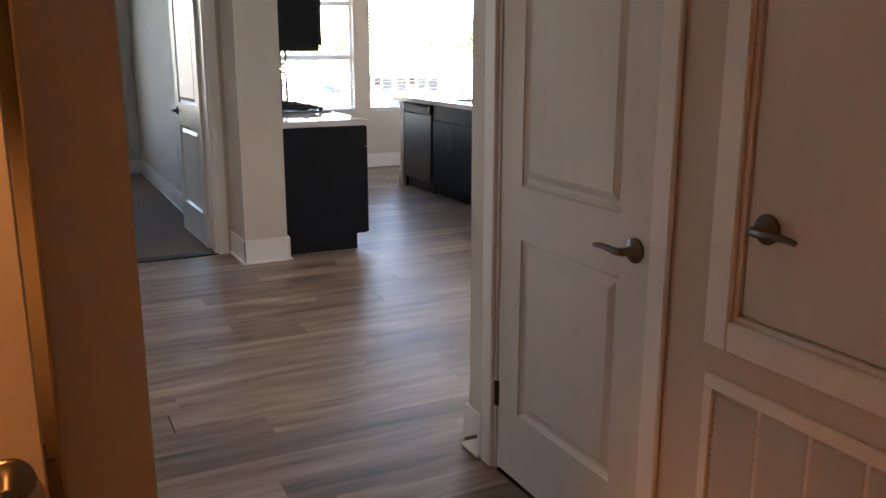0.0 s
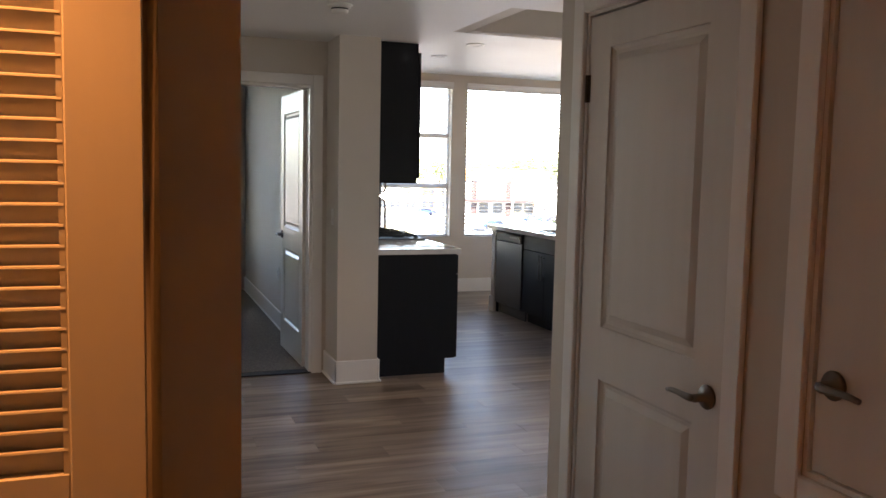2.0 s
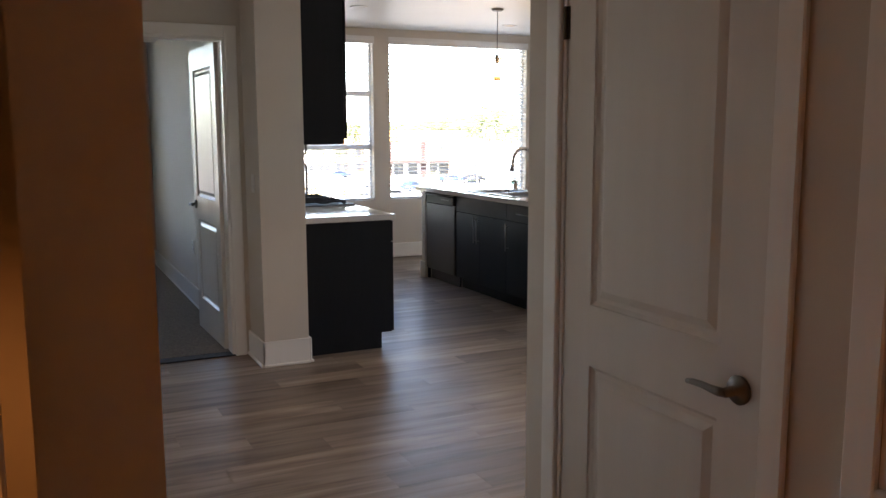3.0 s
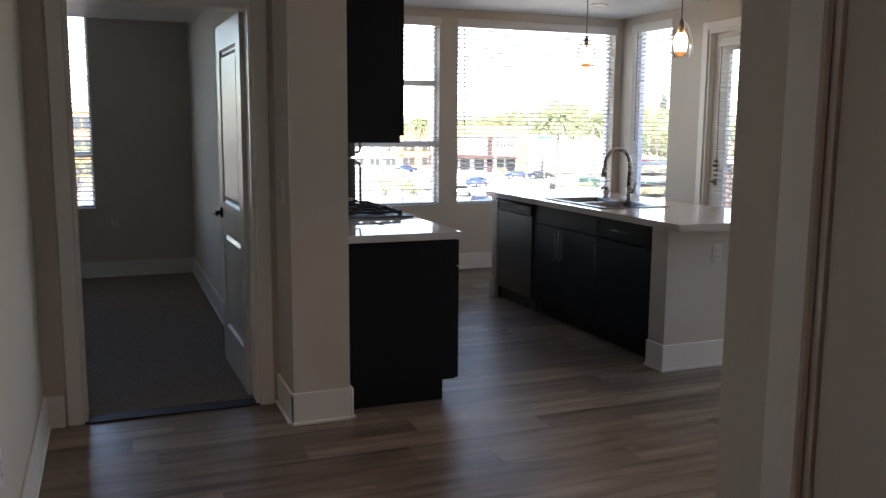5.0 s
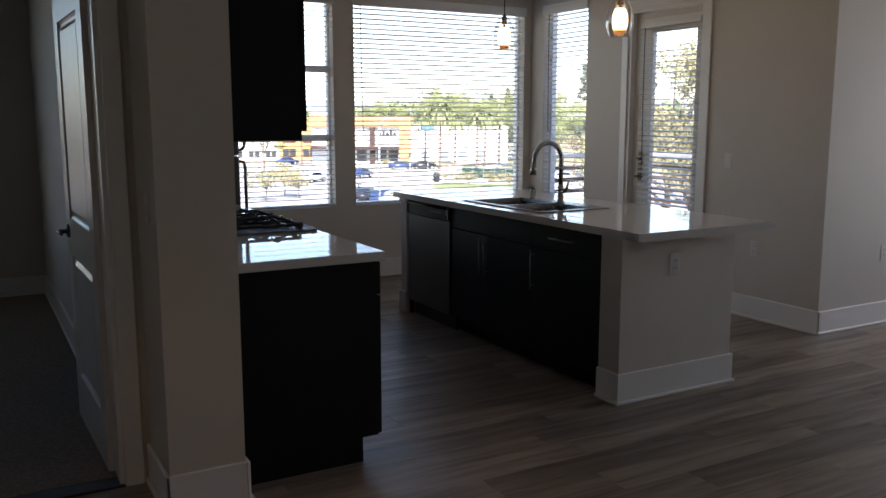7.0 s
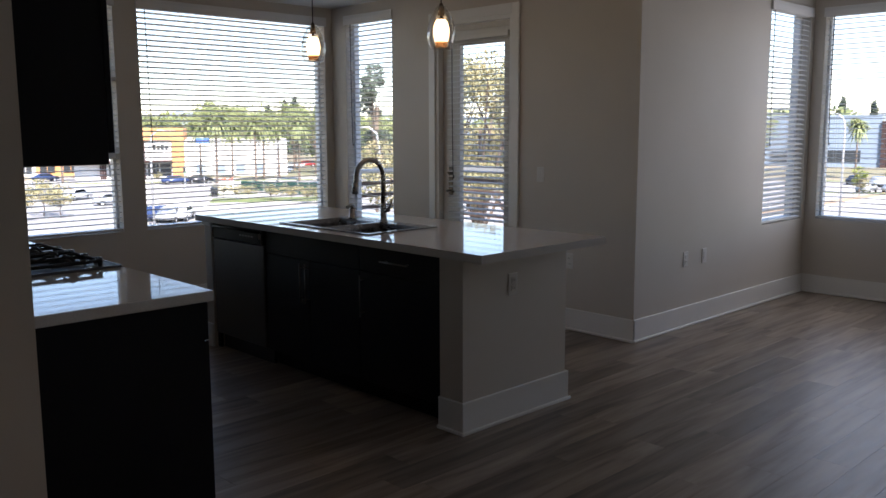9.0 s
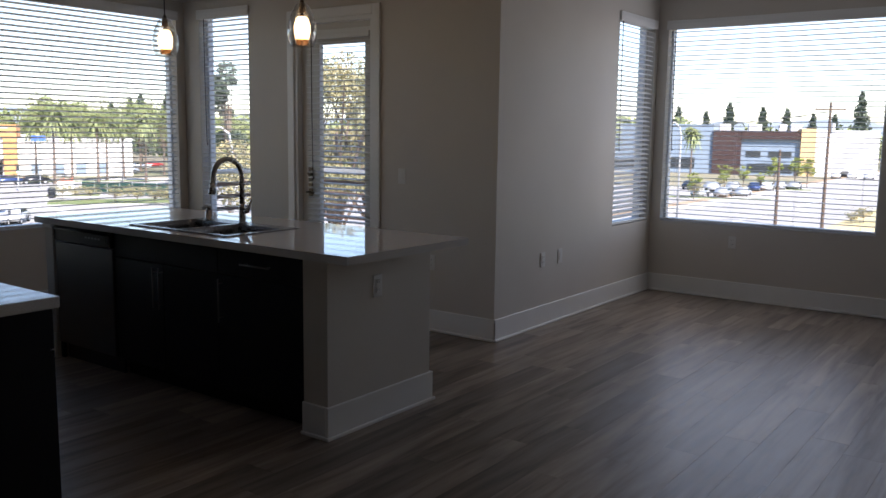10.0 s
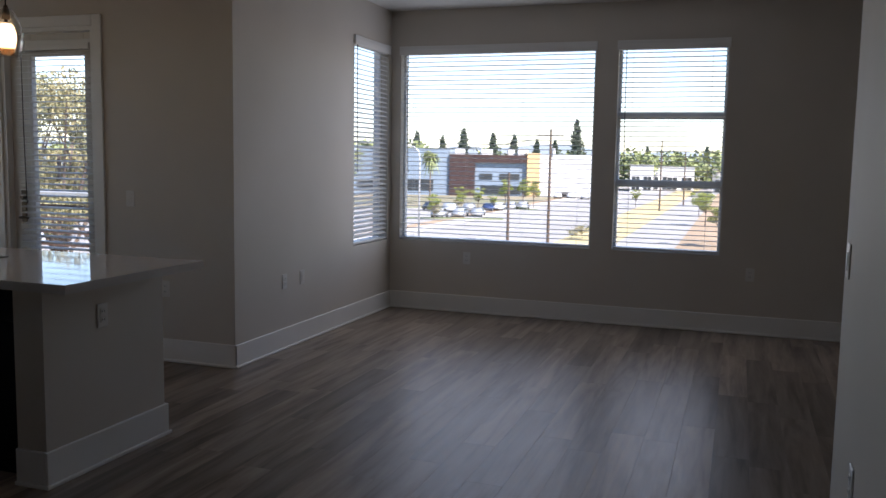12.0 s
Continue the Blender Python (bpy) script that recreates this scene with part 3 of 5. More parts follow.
def blind(axis, face, out, a0, a1, z0, z1, val=0.085, tilt=10, pitch=0.0435, inside=0.035, over=0.012, gap=0.006, wand=1.15):
    """A two-inch slat blind hung in the opening, with its valance on the room side."""
    L = a1 - a0
    cx = face + out * inside
    base = Matrix.Translation((cx, a1, 0)) @ Matrix.Rotation(radians(-90), 4, "Z") if axis == "x" else Matrix.Translation((a0, cx, 0))
    b = thing("window_blind", base, "white two-inch slat blind lowered with slats open", "window blind", "window blinds")
    part("valance", boxes([(-over, -inside - 0.020, z1 - 0.052, L + over, -inside - 0.008, z1 + val - 0.055), (-over, -inside - 0.008, z1 - 0.052, -over + 0.010, -0.034, z1 + val - 0.055) if over < 0 else (-over, -inside - 0.008, z1 - 0.052, -over + 0.010, -inside - 0.001, z1 + val - 0.055)], 0.003), BLIND, b)
    part("headrail", box(gap, -0.026, z1 - 0.05, L - gap, 0.026, z1 - 0.006), BLIND, b)
    bm = bmesh.new()
    pts = [(-0.025, -0.0010), (-0.012, 0.0008), (0.0, 0.0014), (0.012, 0.0008), (0.025, -0.0010)]
    rows = [[bm.verts.new((x, y, z + dz)) for y, z in pts] for x in (gap, L - gap) for dz in (0.002, -0.002)]
    for i in range(4):
        bm.faces.new((rows[0][i], rows[2][i], rows[2][i + 1], rows[0][i + 1]))
        bm.faces.new((rows[1][i], rows[1][i + 1], rows[3][i + 1], rows[3][i]))
    for k in (0, 4):
        bm.faces.new((rows[0][k], rows[1][k], rows[3][k], rows[2][k]))
    bmesh.ops.rotate(bm, verts=bm.verts, cent=(0, 0, 0), matrix=Matrix.Rotation(radians(tilt), 3, "X"))
    bmesh.ops.recalc_face_normals(bm, faces=bm.faces)
    me = mesh_of("slat", bm, BLIND)
    zz = z1 - 0.075
    rnd = random.Random(int(a0 * 1000))
    while zz > z0 + 0.05:
        ob = new("slat", me)
        ob.parent = b
        ob.matrix_local = Matrix.Translation((0, 0, zz)) @ Matrix.Rotation(radians(rnd.uniform(-1.2, 1.2)), 4, "X")
        zz -= pitch
    part("bottom_rail", box(gap, -0.025, z0 + 0.010, L - gap, 0.025, z0 + 0.028, 0.003), BLIND, b)
    k = 2 if L < 1.2 else 4
    for i in range(k):
        x = 0.13 + (L - 0.26) * i / (k - 1)
        bm = bmesh.new()
        for y in (-0.0265, 0.0265):
            add_box(bm, x - 0.0007, y - 0.0007, z0 + 0.02, x + 0.0007, y + 0.0007, z1 - 0.04)
        part("ladder_cord", bm, BLIND, b)
    part("tilt_wand", tube([(0.07, -0.033, z1 - 0.05), (0.073, -0.034, z1 - 0.6), (0.082, -0.034, z1 - wand), (0.088, -0.034, z1 - wand - 0.03), (0.095, -0.034, z1 - wand - 0.01)], 0.0038, 8), WAND, b, "dark tilt wand")
    return b


window("window_1", "y", KW_Y, 1, *W_K1, (1.305, 1.915))
window("window_2", "y", KW_Y, 1, *W_K2)
window("window_3", "x", PX, 1, *W_S)
window("window_4", "y", JOG_Y, 1, *W_N)
window("window_5", "x", LX, 1, *W_L1)
window("window_6", "x", LX, 1, *W_L2, (1.29, 1.90))
window("window_7", "y", BED_BACK, 1, *W_B, (1.19,))
blind("y", KW_Y, 1, *W_K1, SILL, HEAD, tilt=1)
blind("y", KW_Y, 1, *W_K2, SILL, HEAD, tilt=-11)
blind("x", PX, 1, *W_S, SILL, HEAD, tilt=-6)
blind("y", JOG_Y, 1, *W_N, SILL, HEAD, tilt=20)
blind("x", LX, 1, *W_L1, SILL, HEAD, tilt=-1)
blind("x", LX, 1, *W_L2, SILL, HEAD, tilt=-1)
blind("y", BED_BACK, 1, *W_B, SILL, HEAD)

# patio door: glazed leaf with its own blind
pd = thing("door_5", Matrix.Translation((PX + 0.05, P_DOOR[1] - 0.032, 0.02)) @ Matrix.Rotation(radians(-90), 4, "Z"), "white glazed patio door with a slat blind", "door", kind="structure")
PW, PH = P_DOOR[1] - P_DOOR[0] - 0.064, 2.335
part("stile", box(0, 0, 0, 0.205, 0.045, PH, 0.003), DOOR, pd)
part("stile", box(PW - 0.10, 0, 0, PW, 0.045, PH, 0.003), DOOR, pd)
part("rail", box(0.205, 0, 0, PW - 0.10, 0.045, 0.2, 0.003), DOOR, pd)
part("rail", box(0.205, 0, PH - 0.165, PW - 0.10, 0.045, PH, 0.003), DOOR, pd)
part("pane", box(0.205, 0.018, 0.2, PW - 0.10, 0.024, PH - 0.165), GLASS, pd).visible_shadow = False
part("handle_plate", box(0.075, -0.012, 0.93, 0.125, -0.001, 1.17, 0.004), BRASS, pd, "dark bronze handle plate")
part("handle", tube([(0.10, -0.012, 0.965), (0.10, -0.055, 0.965), (0.115, -0.058, 0.965), (0.19, -0.056, 0.962)], [0.010, 0.010, 0.009, 0.008]), BRASS, pd, "", True)
part("thumb_turn", cyl((0.10, -0.012, 1.12), (0.10, -0.035, 1.12), 0.016, 0.013, 12), BRASS, pd)
blind("x", PX + 0.05, 1, P_DOOR[0] + 0.035, P_DOOR[1] - 0.14, 0.18, 2.277, val=0.085, inside=-0.036, over=0.0, pitch=0.0435)

# ---- kitchen island ----
CT = 0.93
IX0, IX1, IY0, IY1 = 3.718, 4.533, 5.663, 8.19
CX = 3.742


isl = thing("island_wall", Matrix(), "painted drywall island end walls with white baseboard", "island wall")
part("end_wall", box(IX0, IY0, 0, IX1, IY0 + 0.163, CT - 0.04), PAINT, isl)
part("end_wall", box(IX0, IY1 - 0.085, 0, IX1, IY1, CT - 0.04), PAINT, isl)
part("back_wall", box(IX1 - 0.12, IY0 + 0.163, 0, IX1, IY1 - 0.085, CT - 0.04), PAINT, isl)
E_ = BT
part("baseboard", boxes([(IX0 - E_, IY0 - E_, 0, IX1 + E_, IY0 - 0.0005, BH), (IX0 - E_, IY0, 0, IX0 - 0.0005, IY0 + 0.163, BH),
                         (IX1 + 0.0005, IY0, 0, IX1 + E_, IY1, BH), (IX0 - E_ - 0.012, IY0 - E_ - 0.012, 0, IX1 + E_ + 0.012, IY0 - E_, 0.018),
                         (IX0 - E_ - 0.012, IY0 - E_, 0, IX0 - E_, IY0 + 0.163, 0.018)], 0.003), TRIM, isl, "white painted baseboard")
part("baseboard", boxes([(IX0 - E_, IY1 - 0.085, 0, IX0 - 0.0005, IY1 + E_, BH), (IX0 - E_, IY1 + 0.0005, 0, IX1 + E_, IY1 + E_, BH)], 0.003), TRIM, isl, "white painted baseboard")
part("trim_cap", box(IX0 - 0.012, IY1 - 0.095, CT - 0.075, IX1, IY1 + 0.012, CT - 0.042, 0.004), TRIM, isl)

# sink cut-out split countertop
SX0, SX1, SY0, SY1 = 3.755, 4.29, 6.44, 7.31
TX0, TX1, TY0, TY1 = 3.655, 4.63, 5.475, 8.20
ct = thing("island_countertop", Matrix(), "white polished quartz island countertop", "countertop")
bm = bmesh.new()
xs, ys = (TX0, SX0 + 0.012, SX1 - 0.012, TX1), (TY0, SY0 + 0.012, SY1 - 0.012, TY1)
grid = {(i, j, k): bm.verts.new((x, y, z)) for i, x in enumerate(xs) for j, y in enumerate(ys) for k, z in enumerate((CT - 0.04, CT))}
for i in range(3):
    for j in range(3):
        if (i, j) != (1, 1):
            for k in (0, 1):
                bm.faces.new([grid[a, b, k] for a, b in ((i, j), (i + 1, j), (i + 1, j + 1), (i, j + 1))])
for a, b in [((i, 0), (i + 1, 0)) for i in range(3)] + [((i, 3), (i + 1, 3)) for i in range(3)] + [((0, j), (0, j + 1)) for j in range(3)] + [((3, j), (3, j + 1)) for j in range(3)] + \
        [((1, 1), (2, 1)), ((1, 2), (2, 2)), ((1, 1), (1, 2)), ((2, 1), (2, 2))]:
    bm.faces.new((grid[(*a, 0)], grid[(*b, 0)], grid[(*b, 1)], grid[(*a, 1)]))
bmesh.ops.recalc_face_normals(bm, faces=bm.faces)
rim = [e for e in bm.edges if all(v.co.z > CT - 0.001 for v in e.verts) and len({round(f.normal.z) for f in e.link_faces}) == 2]
bmesh.ops.bevel(bm, geom=rim, offset=0.003, segments=2, affect="EDGES")
part("slab", bm, QUARTZ, ct)


def bar_pull(parent, p, q, out):
    """A slim bar handle from p to q, standing off along out."""
    p, q, o = Vector(p), Vector(q), Vector(out)
    bm = bmesh.new()
    add_cyl(bm, p + o * 0.032, q + o * 0.032, 0.0048, seg=10)
    d = (q - p).normalized()
    for s in (p + d * 0.025, q - d * 0.025):
        add_cyl(bm, s, s + o * 0.032, 0.004, seg=8)
    return part("handle", bm, NICKEL, parent, "slim brushed steel bar handle", True)


def shaker(parent, y0, y1, z0, z1, name="door", face=CX, t=0.019):
    """A flat slab front facing -x."""
    return part(name, box(face - t, y0 + 0.0015, z0 + 0.0015, face - 0.0005, y1 - 0.0015, z1 - 0.0015, 0.0015), ESPRESSO, parent)


def base_unit(y0, y1, doors, drawer, label):
    c = thing("base_cabinet", Matrix(), label, "cabinet", "island cabinets")
    part("body", box(CX, y0 + 0.0005, 0.105, CX + 0.57, y1 - 0.0005, CT - 0.042), ESPRESSO, c)
    part("toe_kick", box(CX + 0.06, y0 + 0.0005, 0.0, CX + 0.075, y1 - 0.0005, 0.105), ESPRESSO, c)
    top = CT - 0.05
    d = shaker(c, y0, y1, top - 0.14, top, "drawer_front")
    if drawer:
        bar_pull(d, (CX - 0.019, (y0 + y1) / 2 - 0.11, top - 0.07), (CX - 0.019, (y0 + y1) / 2 + 0.11, top - 0.07), (-1, 0, 0))
    n = len(doors)
    for i, hy in enumerate(doors):
        d = shaker(c, y0 + (y1 - y0) * i / n, y0 + (y1 - y0) * (i + 1) / n, 0.11, top - 0.145)
        bar_pull(d, (CX - 0.019, hy, 0.48), (CX - 0.019, hy, 0.715), (-1, 0, 0))
    return c


base_unit(5.828, 6.475, [6.435], True, "espresso island cabinet with a drawer over a door")
base_unit(6.475, 7.43, [6.955, 7.01], False, "espresso sink cabinet with two doors and false front")
part("filler", box(CX, 8.071, 0.0, CX + 0.02, 8.104, CT - 0.042), ESPRESSO, isl)

dw = thing("dishwasher", Matrix.Translation((CX, 7.75, 0)), "stainless steel dishwasher with a black control strip", "dishwasher")
part("body", box(0.0, -0.315, 0.10, 0.56, 0.32, CT - 0.045), BLACK, dw)
part("door_panel", box(-0.028, -0.314, 0.115, 0.0, 0.318, 0.775, 0.004), STEEL, dw, "brushed stainless door")
cp = part("control_panel", box(-0.034, -0.314, 0.780, 0.0, 0.318, 0.878, 0.005), PANEL, dw, "black control panel")
part("badge", box(-0.036, -0.300, 0.815, -0.0345, -0.270, 0.862), CHROME, cp)
for i in range(5):
    part("button", box(-0.0355, -0.20 + i * 0.035, 0.822, -0.0342, -0.178 + i * 0.035, 0.832), STEEL, cp)
for y0 in (-0.312, 0.300):
    part("end_bracket", box(-0.040, y0, 0.788, -0.0345, y0 + 0.016, 0.870, 0.002), CHROME, cp, "polished end bracket")
part("grip", tube([(-0.046, -0.295, 0.862), (-0.050, 0.0, 0.864), (-0.046, 0.300, 0.862)], 0.007, 8), PANEL, cp, "", True)
part("toe_panel", box(0.03, -0.314, 0.0, 0.045, 0.318, 0.10), BLACK, dw)


def sink():
    s = thing("double_sink", Matrix.Translation(((SX0 + SX1) / 2, (SY0 + SY1) / 2, CT)), "stainless steel drop-in double-bowl kitchen sink", "sink")
    hx, hy = (SX1 - SX0) / 2, (SY1 - SY0) / 2
    bowls = [(-hx + 0.035, -hy + 0.04, hx - 0.105, -0.018), (-hx + 0.035, 0.018, hx - 0.105, hy - 0.04)]
    bm = bmesh.new()
    xs = sorted({-hx, hx, *(b[0] for b in bowls), *(b[2] for b in bowls)})
    ys = sorted({-hy, hy, *(v for b in bowls for v in (b[1], b[3]))})
    for x0, x1 in zip(xs, xs[1:]):
        for y0, y1 in zip(ys, ys[1:]):
            cx, cy = (x0 + x1) / 2, (y0 + y1) / 2
            if not any(b[0] < cx < b[2] and b[1] < cy < b[3] for b in bowls):
                add_box(bm, x0, y0, 0.0005, x1, y1, 0.007)
    part("rim", bm, SINKST, s)
    for b in bowls:
        bm = bmesh.new()
        loops = []
        for inset, z in ((0, 0.007), (0.004, 0.0), (0.010, -0.03), (0.018, -0.15), (0.045, -0.19)):
            x0, y0, x1, y1 = b[0] + inset, b[1] + inset, b[2] - inset, b[3] - inset
            r, pts = 0.045, []
            for cx, cy, a in ((x1 - r, y1 - r, 0), (x0 + r, y1 - r, 90), (x0 + r, y0 + r, 180), (x1 - r, y0 + r, 270)):
                for k in range(5):
                    an = radians(a + k * 22.5)
                    pts.append((cx + r * math.cos(an), cy + r * math.sin(an), z))
            loops.append([bm.verts.new(p) for p in pts])
        for a, c in zip(loops, loops[1:]):
            for i in range(len(a)):
                bm.faces.new((a[i], a[(i + 1) % len(a)], c[(i + 1) % len(a)], c[i]))
        bm.faces.new(loops[-1])
        bmesh.ops.recalc_face_normals(bm, faces=bm.faces)
        bw = part("bowl", bm, SINKST, s, "", True)
        part("drain", cyl(((b[0] + b[2]) / 2, (b[1] + b[3]) / 2, -0.189), ((b[0] + b[2]) / 2, (b[1] + b[3]) / 2, -0.185), 0.045, seg=20), CHROME, bw)
    return s


sink()
fx, fy = 4.215, 6.845
fa = thing("kitchen_faucet", Matrix.Translation((fx, fy, CT + 0.007)), "brushed nickel gooseneck pull-down faucet", "faucet")
part("base", lathe([(0.0, 0), (0.028, 0), (0.028, 0.006), (0.021, 0.010), (0.020, 0.09), (0.022, 0.10), (0.016, 0.115), (0.0, 0.116)], 20), FAUCET, fa, "", True)
arc = [(0, 0, 0.11), (0, 0, 0.27)] + [(-0.105 + 0.105 * math.cos(radians(a)), 0, 0.285 + 0.105 * math.sin(radians(a))) for a in range(0, 181, 15)] + [(-0.213, 0, 0.25), (-0.216, 0, 0.235)]
part("spout", tube(arc, 0.0155, 14), FAUCET, fa, "", True)
part("spray_head", tube([(-0.215, 0, 0.255), (-0.219, 0, 0.22), (-0.222, 0, 0.188)], [0.018, 0.020, 0.021], 14), FAUCET, fa, "", True)
part("handle", tube([(0, -0.018, 0.075), (0, -0.045, 0.078), (0.01, -0.052, 0.10), (0.025, -0.056, 0.15)], [0.016, 0.014, 0.009, 0.006], 10), FAUCET, fa, "", True)
sd = thing("soap_dispenser", Matrix.Translation((4.225, 7.17, CT + 0.007)), "brushed nickel deck soap dispenser", "dispenser")
part("body", lathe([(0, 0), (0.027, 0), (0.027, 0.005), (0.022, 0.008), (0.021, 0.062), (0.0, 0.064)], 16), FAUCET, sd, "", True)
part("spout", tube([(0.004, 0, 0.055), (0, 0, 0.078), (-0.02, 0, 0.084), (-0.048, 0, 0.074)], [0.016, 0.015, 0.011, 0.009], 10), FAUCET, sd, "", True)

# ---- range side ----
RX1 = 2.322
RY0 = 5.63
rc = thing("range_cabinet", Matrix(), "dark espresso base cabinet run with a plain end panel", "cabinet")
part("end_panel", boxes([(KW_X + 0.001, RY0, 0.0, RX1 - 0.075, RY0 + 0.019, 0.11), (KW_X + 0.001, RY0, 0.11, RX1, RY0 + 0.019, CT - 0.042)]), ESPRESSO, rc)
part("body", box(KW_X + 0.001, RY0 + 0.019, 0.11, RX1 - 0.001, 8.42, CT - 0.042), ESPRESSO, rc)
part("toe_kick", box(RX1 - 0.09, RY0 + 0.019, 0.0, RX1 - 0.075, 8.42, 0.11), ESPRESSO, rc)
y = RY0 + 0.002
for wdt, kind in ((0.46, "drawer"), (0.84, "door"), (0.46, "drawer"), (0.55, "door"), (0.47, "door")):
    d = part("drawer_front", box(RX1, y + 0.002, CT - 0.19, RX1 + 0.019, y + wdt - 0.002, CT - 0.05, 0.0015), ESPRESSO, rc)
    if kind == "drawer":
        bar_pull(d, (RX1 + 0.019, y + wdt / 2 - 0.1, CT - 0.12), (RX1 + 0.019, y + wdt / 2 + 0.1, CT - 0.12), (1, 0, 0))
    d = part("door", box(RX1, y + 0.002, 0.115, RX1 + 0.019, y + wdt - 0.002, CT - 0.195, 0.0015), ESPRESSO, rc)
    bar_pull(d, (RX1 + 0.019, y + wdt - 0.05, 0.5), (RX1 + 0.019, y + wdt - 0.05, 0.7), (1, 0, 0))
    y += wdt
rt = thing("range_countertop", Matrix(), "white polished quartz countertop beside the cooktop", "countertop")
part("slab", box(KW_X + 0.001, RY0 - 0.035, CT - 0.04, RX1 + 0.025, 8.43, CT, 0.003), QUARTZ, rt)
part("backsplash", box(KW_X + 0.001, RY0 - 0.03, CT + 0.0005, KW_X + 0.02, 8.43, CT + 0.10, 0.003), QUARTZ, rt)

ck = thing("gas_cooktop", Matrix.Translation((2.075, 6.735, CT)), "black gas cooktop with cast iron grates", "cooktop")
part("plate", box(-0.25, -0.38, 0.0005, 0.25, 0.38, 0.010, 0.004), PANEL, ck)
part("edge_trim", boxes([(0.25, -0.385, 0.0005, 0.256, 0.385, 0.012), (-0.25, -0.385, 0.0005, 0.25, -0.38, 0.012), (-0.25, 0.38, 0.0005, 0.25, 0.385, 0.012)]), STEEL, ck)
for gy in (-0.19, 0.19):
    bm = bmesh.new()
    for x in (-0.225, 0.17):
        add_box(bm, x, gy - 0.175, 0.027, x + 0.014, gy + 0.175, 0.041, 0.003)
    for yy in (-0.175, 0.163):
        add_box(bm, -0.225, gy + yy, 0.027, 0.182, gy + yy + 0.014, 0.041, 0.003)
    add_box(bm, -0.225, gy - 0.007, 0.027, 0.182, gy + 0.007, 0.041, 0.003)
    for x in (-0.125, 0.075):
        add_tube(bm, [(x, gy - 0.172, 0.034), (x, gy - 0.12, 0.05), (x, gy - 0.05, 0.052), (x, gy - 0.026, 0.046)], [0.008, 0.008, 0.0075, 0.006], 6)
        for k in (-1, 1):
            add_tube(bm, [(x + k * 0.095, gy, 0.034), (x + k * 0.06, gy, 0.050), (x + k * 0.026, gy, 0.048)], [0.008, 0.0075, 0.006], 6)
        add_tube(bm, [(x, gy + 0.172, 0.034), (x, gy + 0.12, 0.05), (x, gy + 0.05, 0.052), (x, gy + 0.026, 0.046)], [0.008, 0.008, 0.0075, 0.006], 6)
    for x in (-0.225, 0.17):
        for yy in (-0.175, 0.163):
            add_box(bm, x, gy + yy, 0.010, x + 0.012, gy + yy + 0.014, 0.028)
    part("grate", bm, IRON, ck, "black cast iron grate")
    for x in (-0.125, 0.075):
        bn = part("burner", lathe([(0, 0.010), (0.05, 0.010), (0.045, 0.022), (0.036, 0.024), (0.036, 0.032), (0, 0.034)], 18), IRON, ck, "", True)
        bn.location = (x, gy, 0)
for i in range(4):
    kn = part("knob", lathe([(0, 0), (0.02, 0), (0.019, 0.022), (0.0, 0.024)], 14), BLACK, ck, "", True)
    kn.location = (0.215, -0.24 + i * 0.16, 0.010)

uc = thing("wall_cabinet", Matrix(), "dark espresso upper cabinet with a plain end", "cabinet")
part("body", box(KW_X + 0.001, RY0, 1.400, 2.002, 6.33, 2.388), ESPRESSO, uc)
for y0, y1 in ((RY0, 5.98), (5.98, 6.33)):
    d = part("door", box(2.005, y0 + 0.0015, 1.437, 2.025, y1 - 0.0015, 2.325, 0.0015), ESPRESSO, uc)
u2 = thing("wall_cabinet", Matrix(), "dark espresso upper cabinet over the far counter", "cabinet")
part("body", box(KW_X + 0.001, 7.12, 1.415, 2.005, 8.42, 2.388), ESPRESSO, u2)
for y0 in (7.12, 7.553, 7.986):
    part("door", box(2.005, y0 + 0.0015, 1.422, 2.025, y0 + 0.432, 2.36, 0.0015), ESPRESSO, u2)
mw = thing("range_hood", Matrix(), "stainless hood above the cooktop", "hood")
part("body", box(KW_X + 0.001, 6.335, 1.62, 2.02, 7.115, 1.98, 0.004), STEEL, mw)
part("cabinet_over", box(KW_X + 0.001, 6.335, 1.985, 2.02, 7.115, 2.388), ESPRESSO, mw)

fr = thing("refrigerator", Matrix.Translation((KW_X + 0.10, 8.46, 0)), "stainless steel refrigerator at the end of the counter", "refrigerator")
part("body", box(0, 0, 0.02, 0.70, 0.92, 1.75, 0.006), BLACK, fr)
part("freezer_door", box(0.703, 0.003, 1.22, 0.765, 0.917, 1.745, 0.01), STEEL, fr)
part("fridge_door", box(0.703, 0.003, 0.06, 0.765, 0.917, 1.21, 0.01), STEEL, fr)
for z0, z1 in ((1.25, 1.62), (0.62, 1.18)):
    part("handle", tube([(0.765, 0.06, z0), (0.81, 0.06, z0 + 0.015), (0.82, 0.06, z0 + 0.05), (0.82, 0.06, z1 - 0.05), (0.81, 0.06, z1 - 0.015), (0.765, 0.06, z1)], 0.012, 10), NICKEL, fr, "", True)
part("base_grille", box(0.03, 0.02, 0.0, 0.68, 0.9, 0.02), BLACK, fr)

# ---- pendants and ceiling fixtures ----


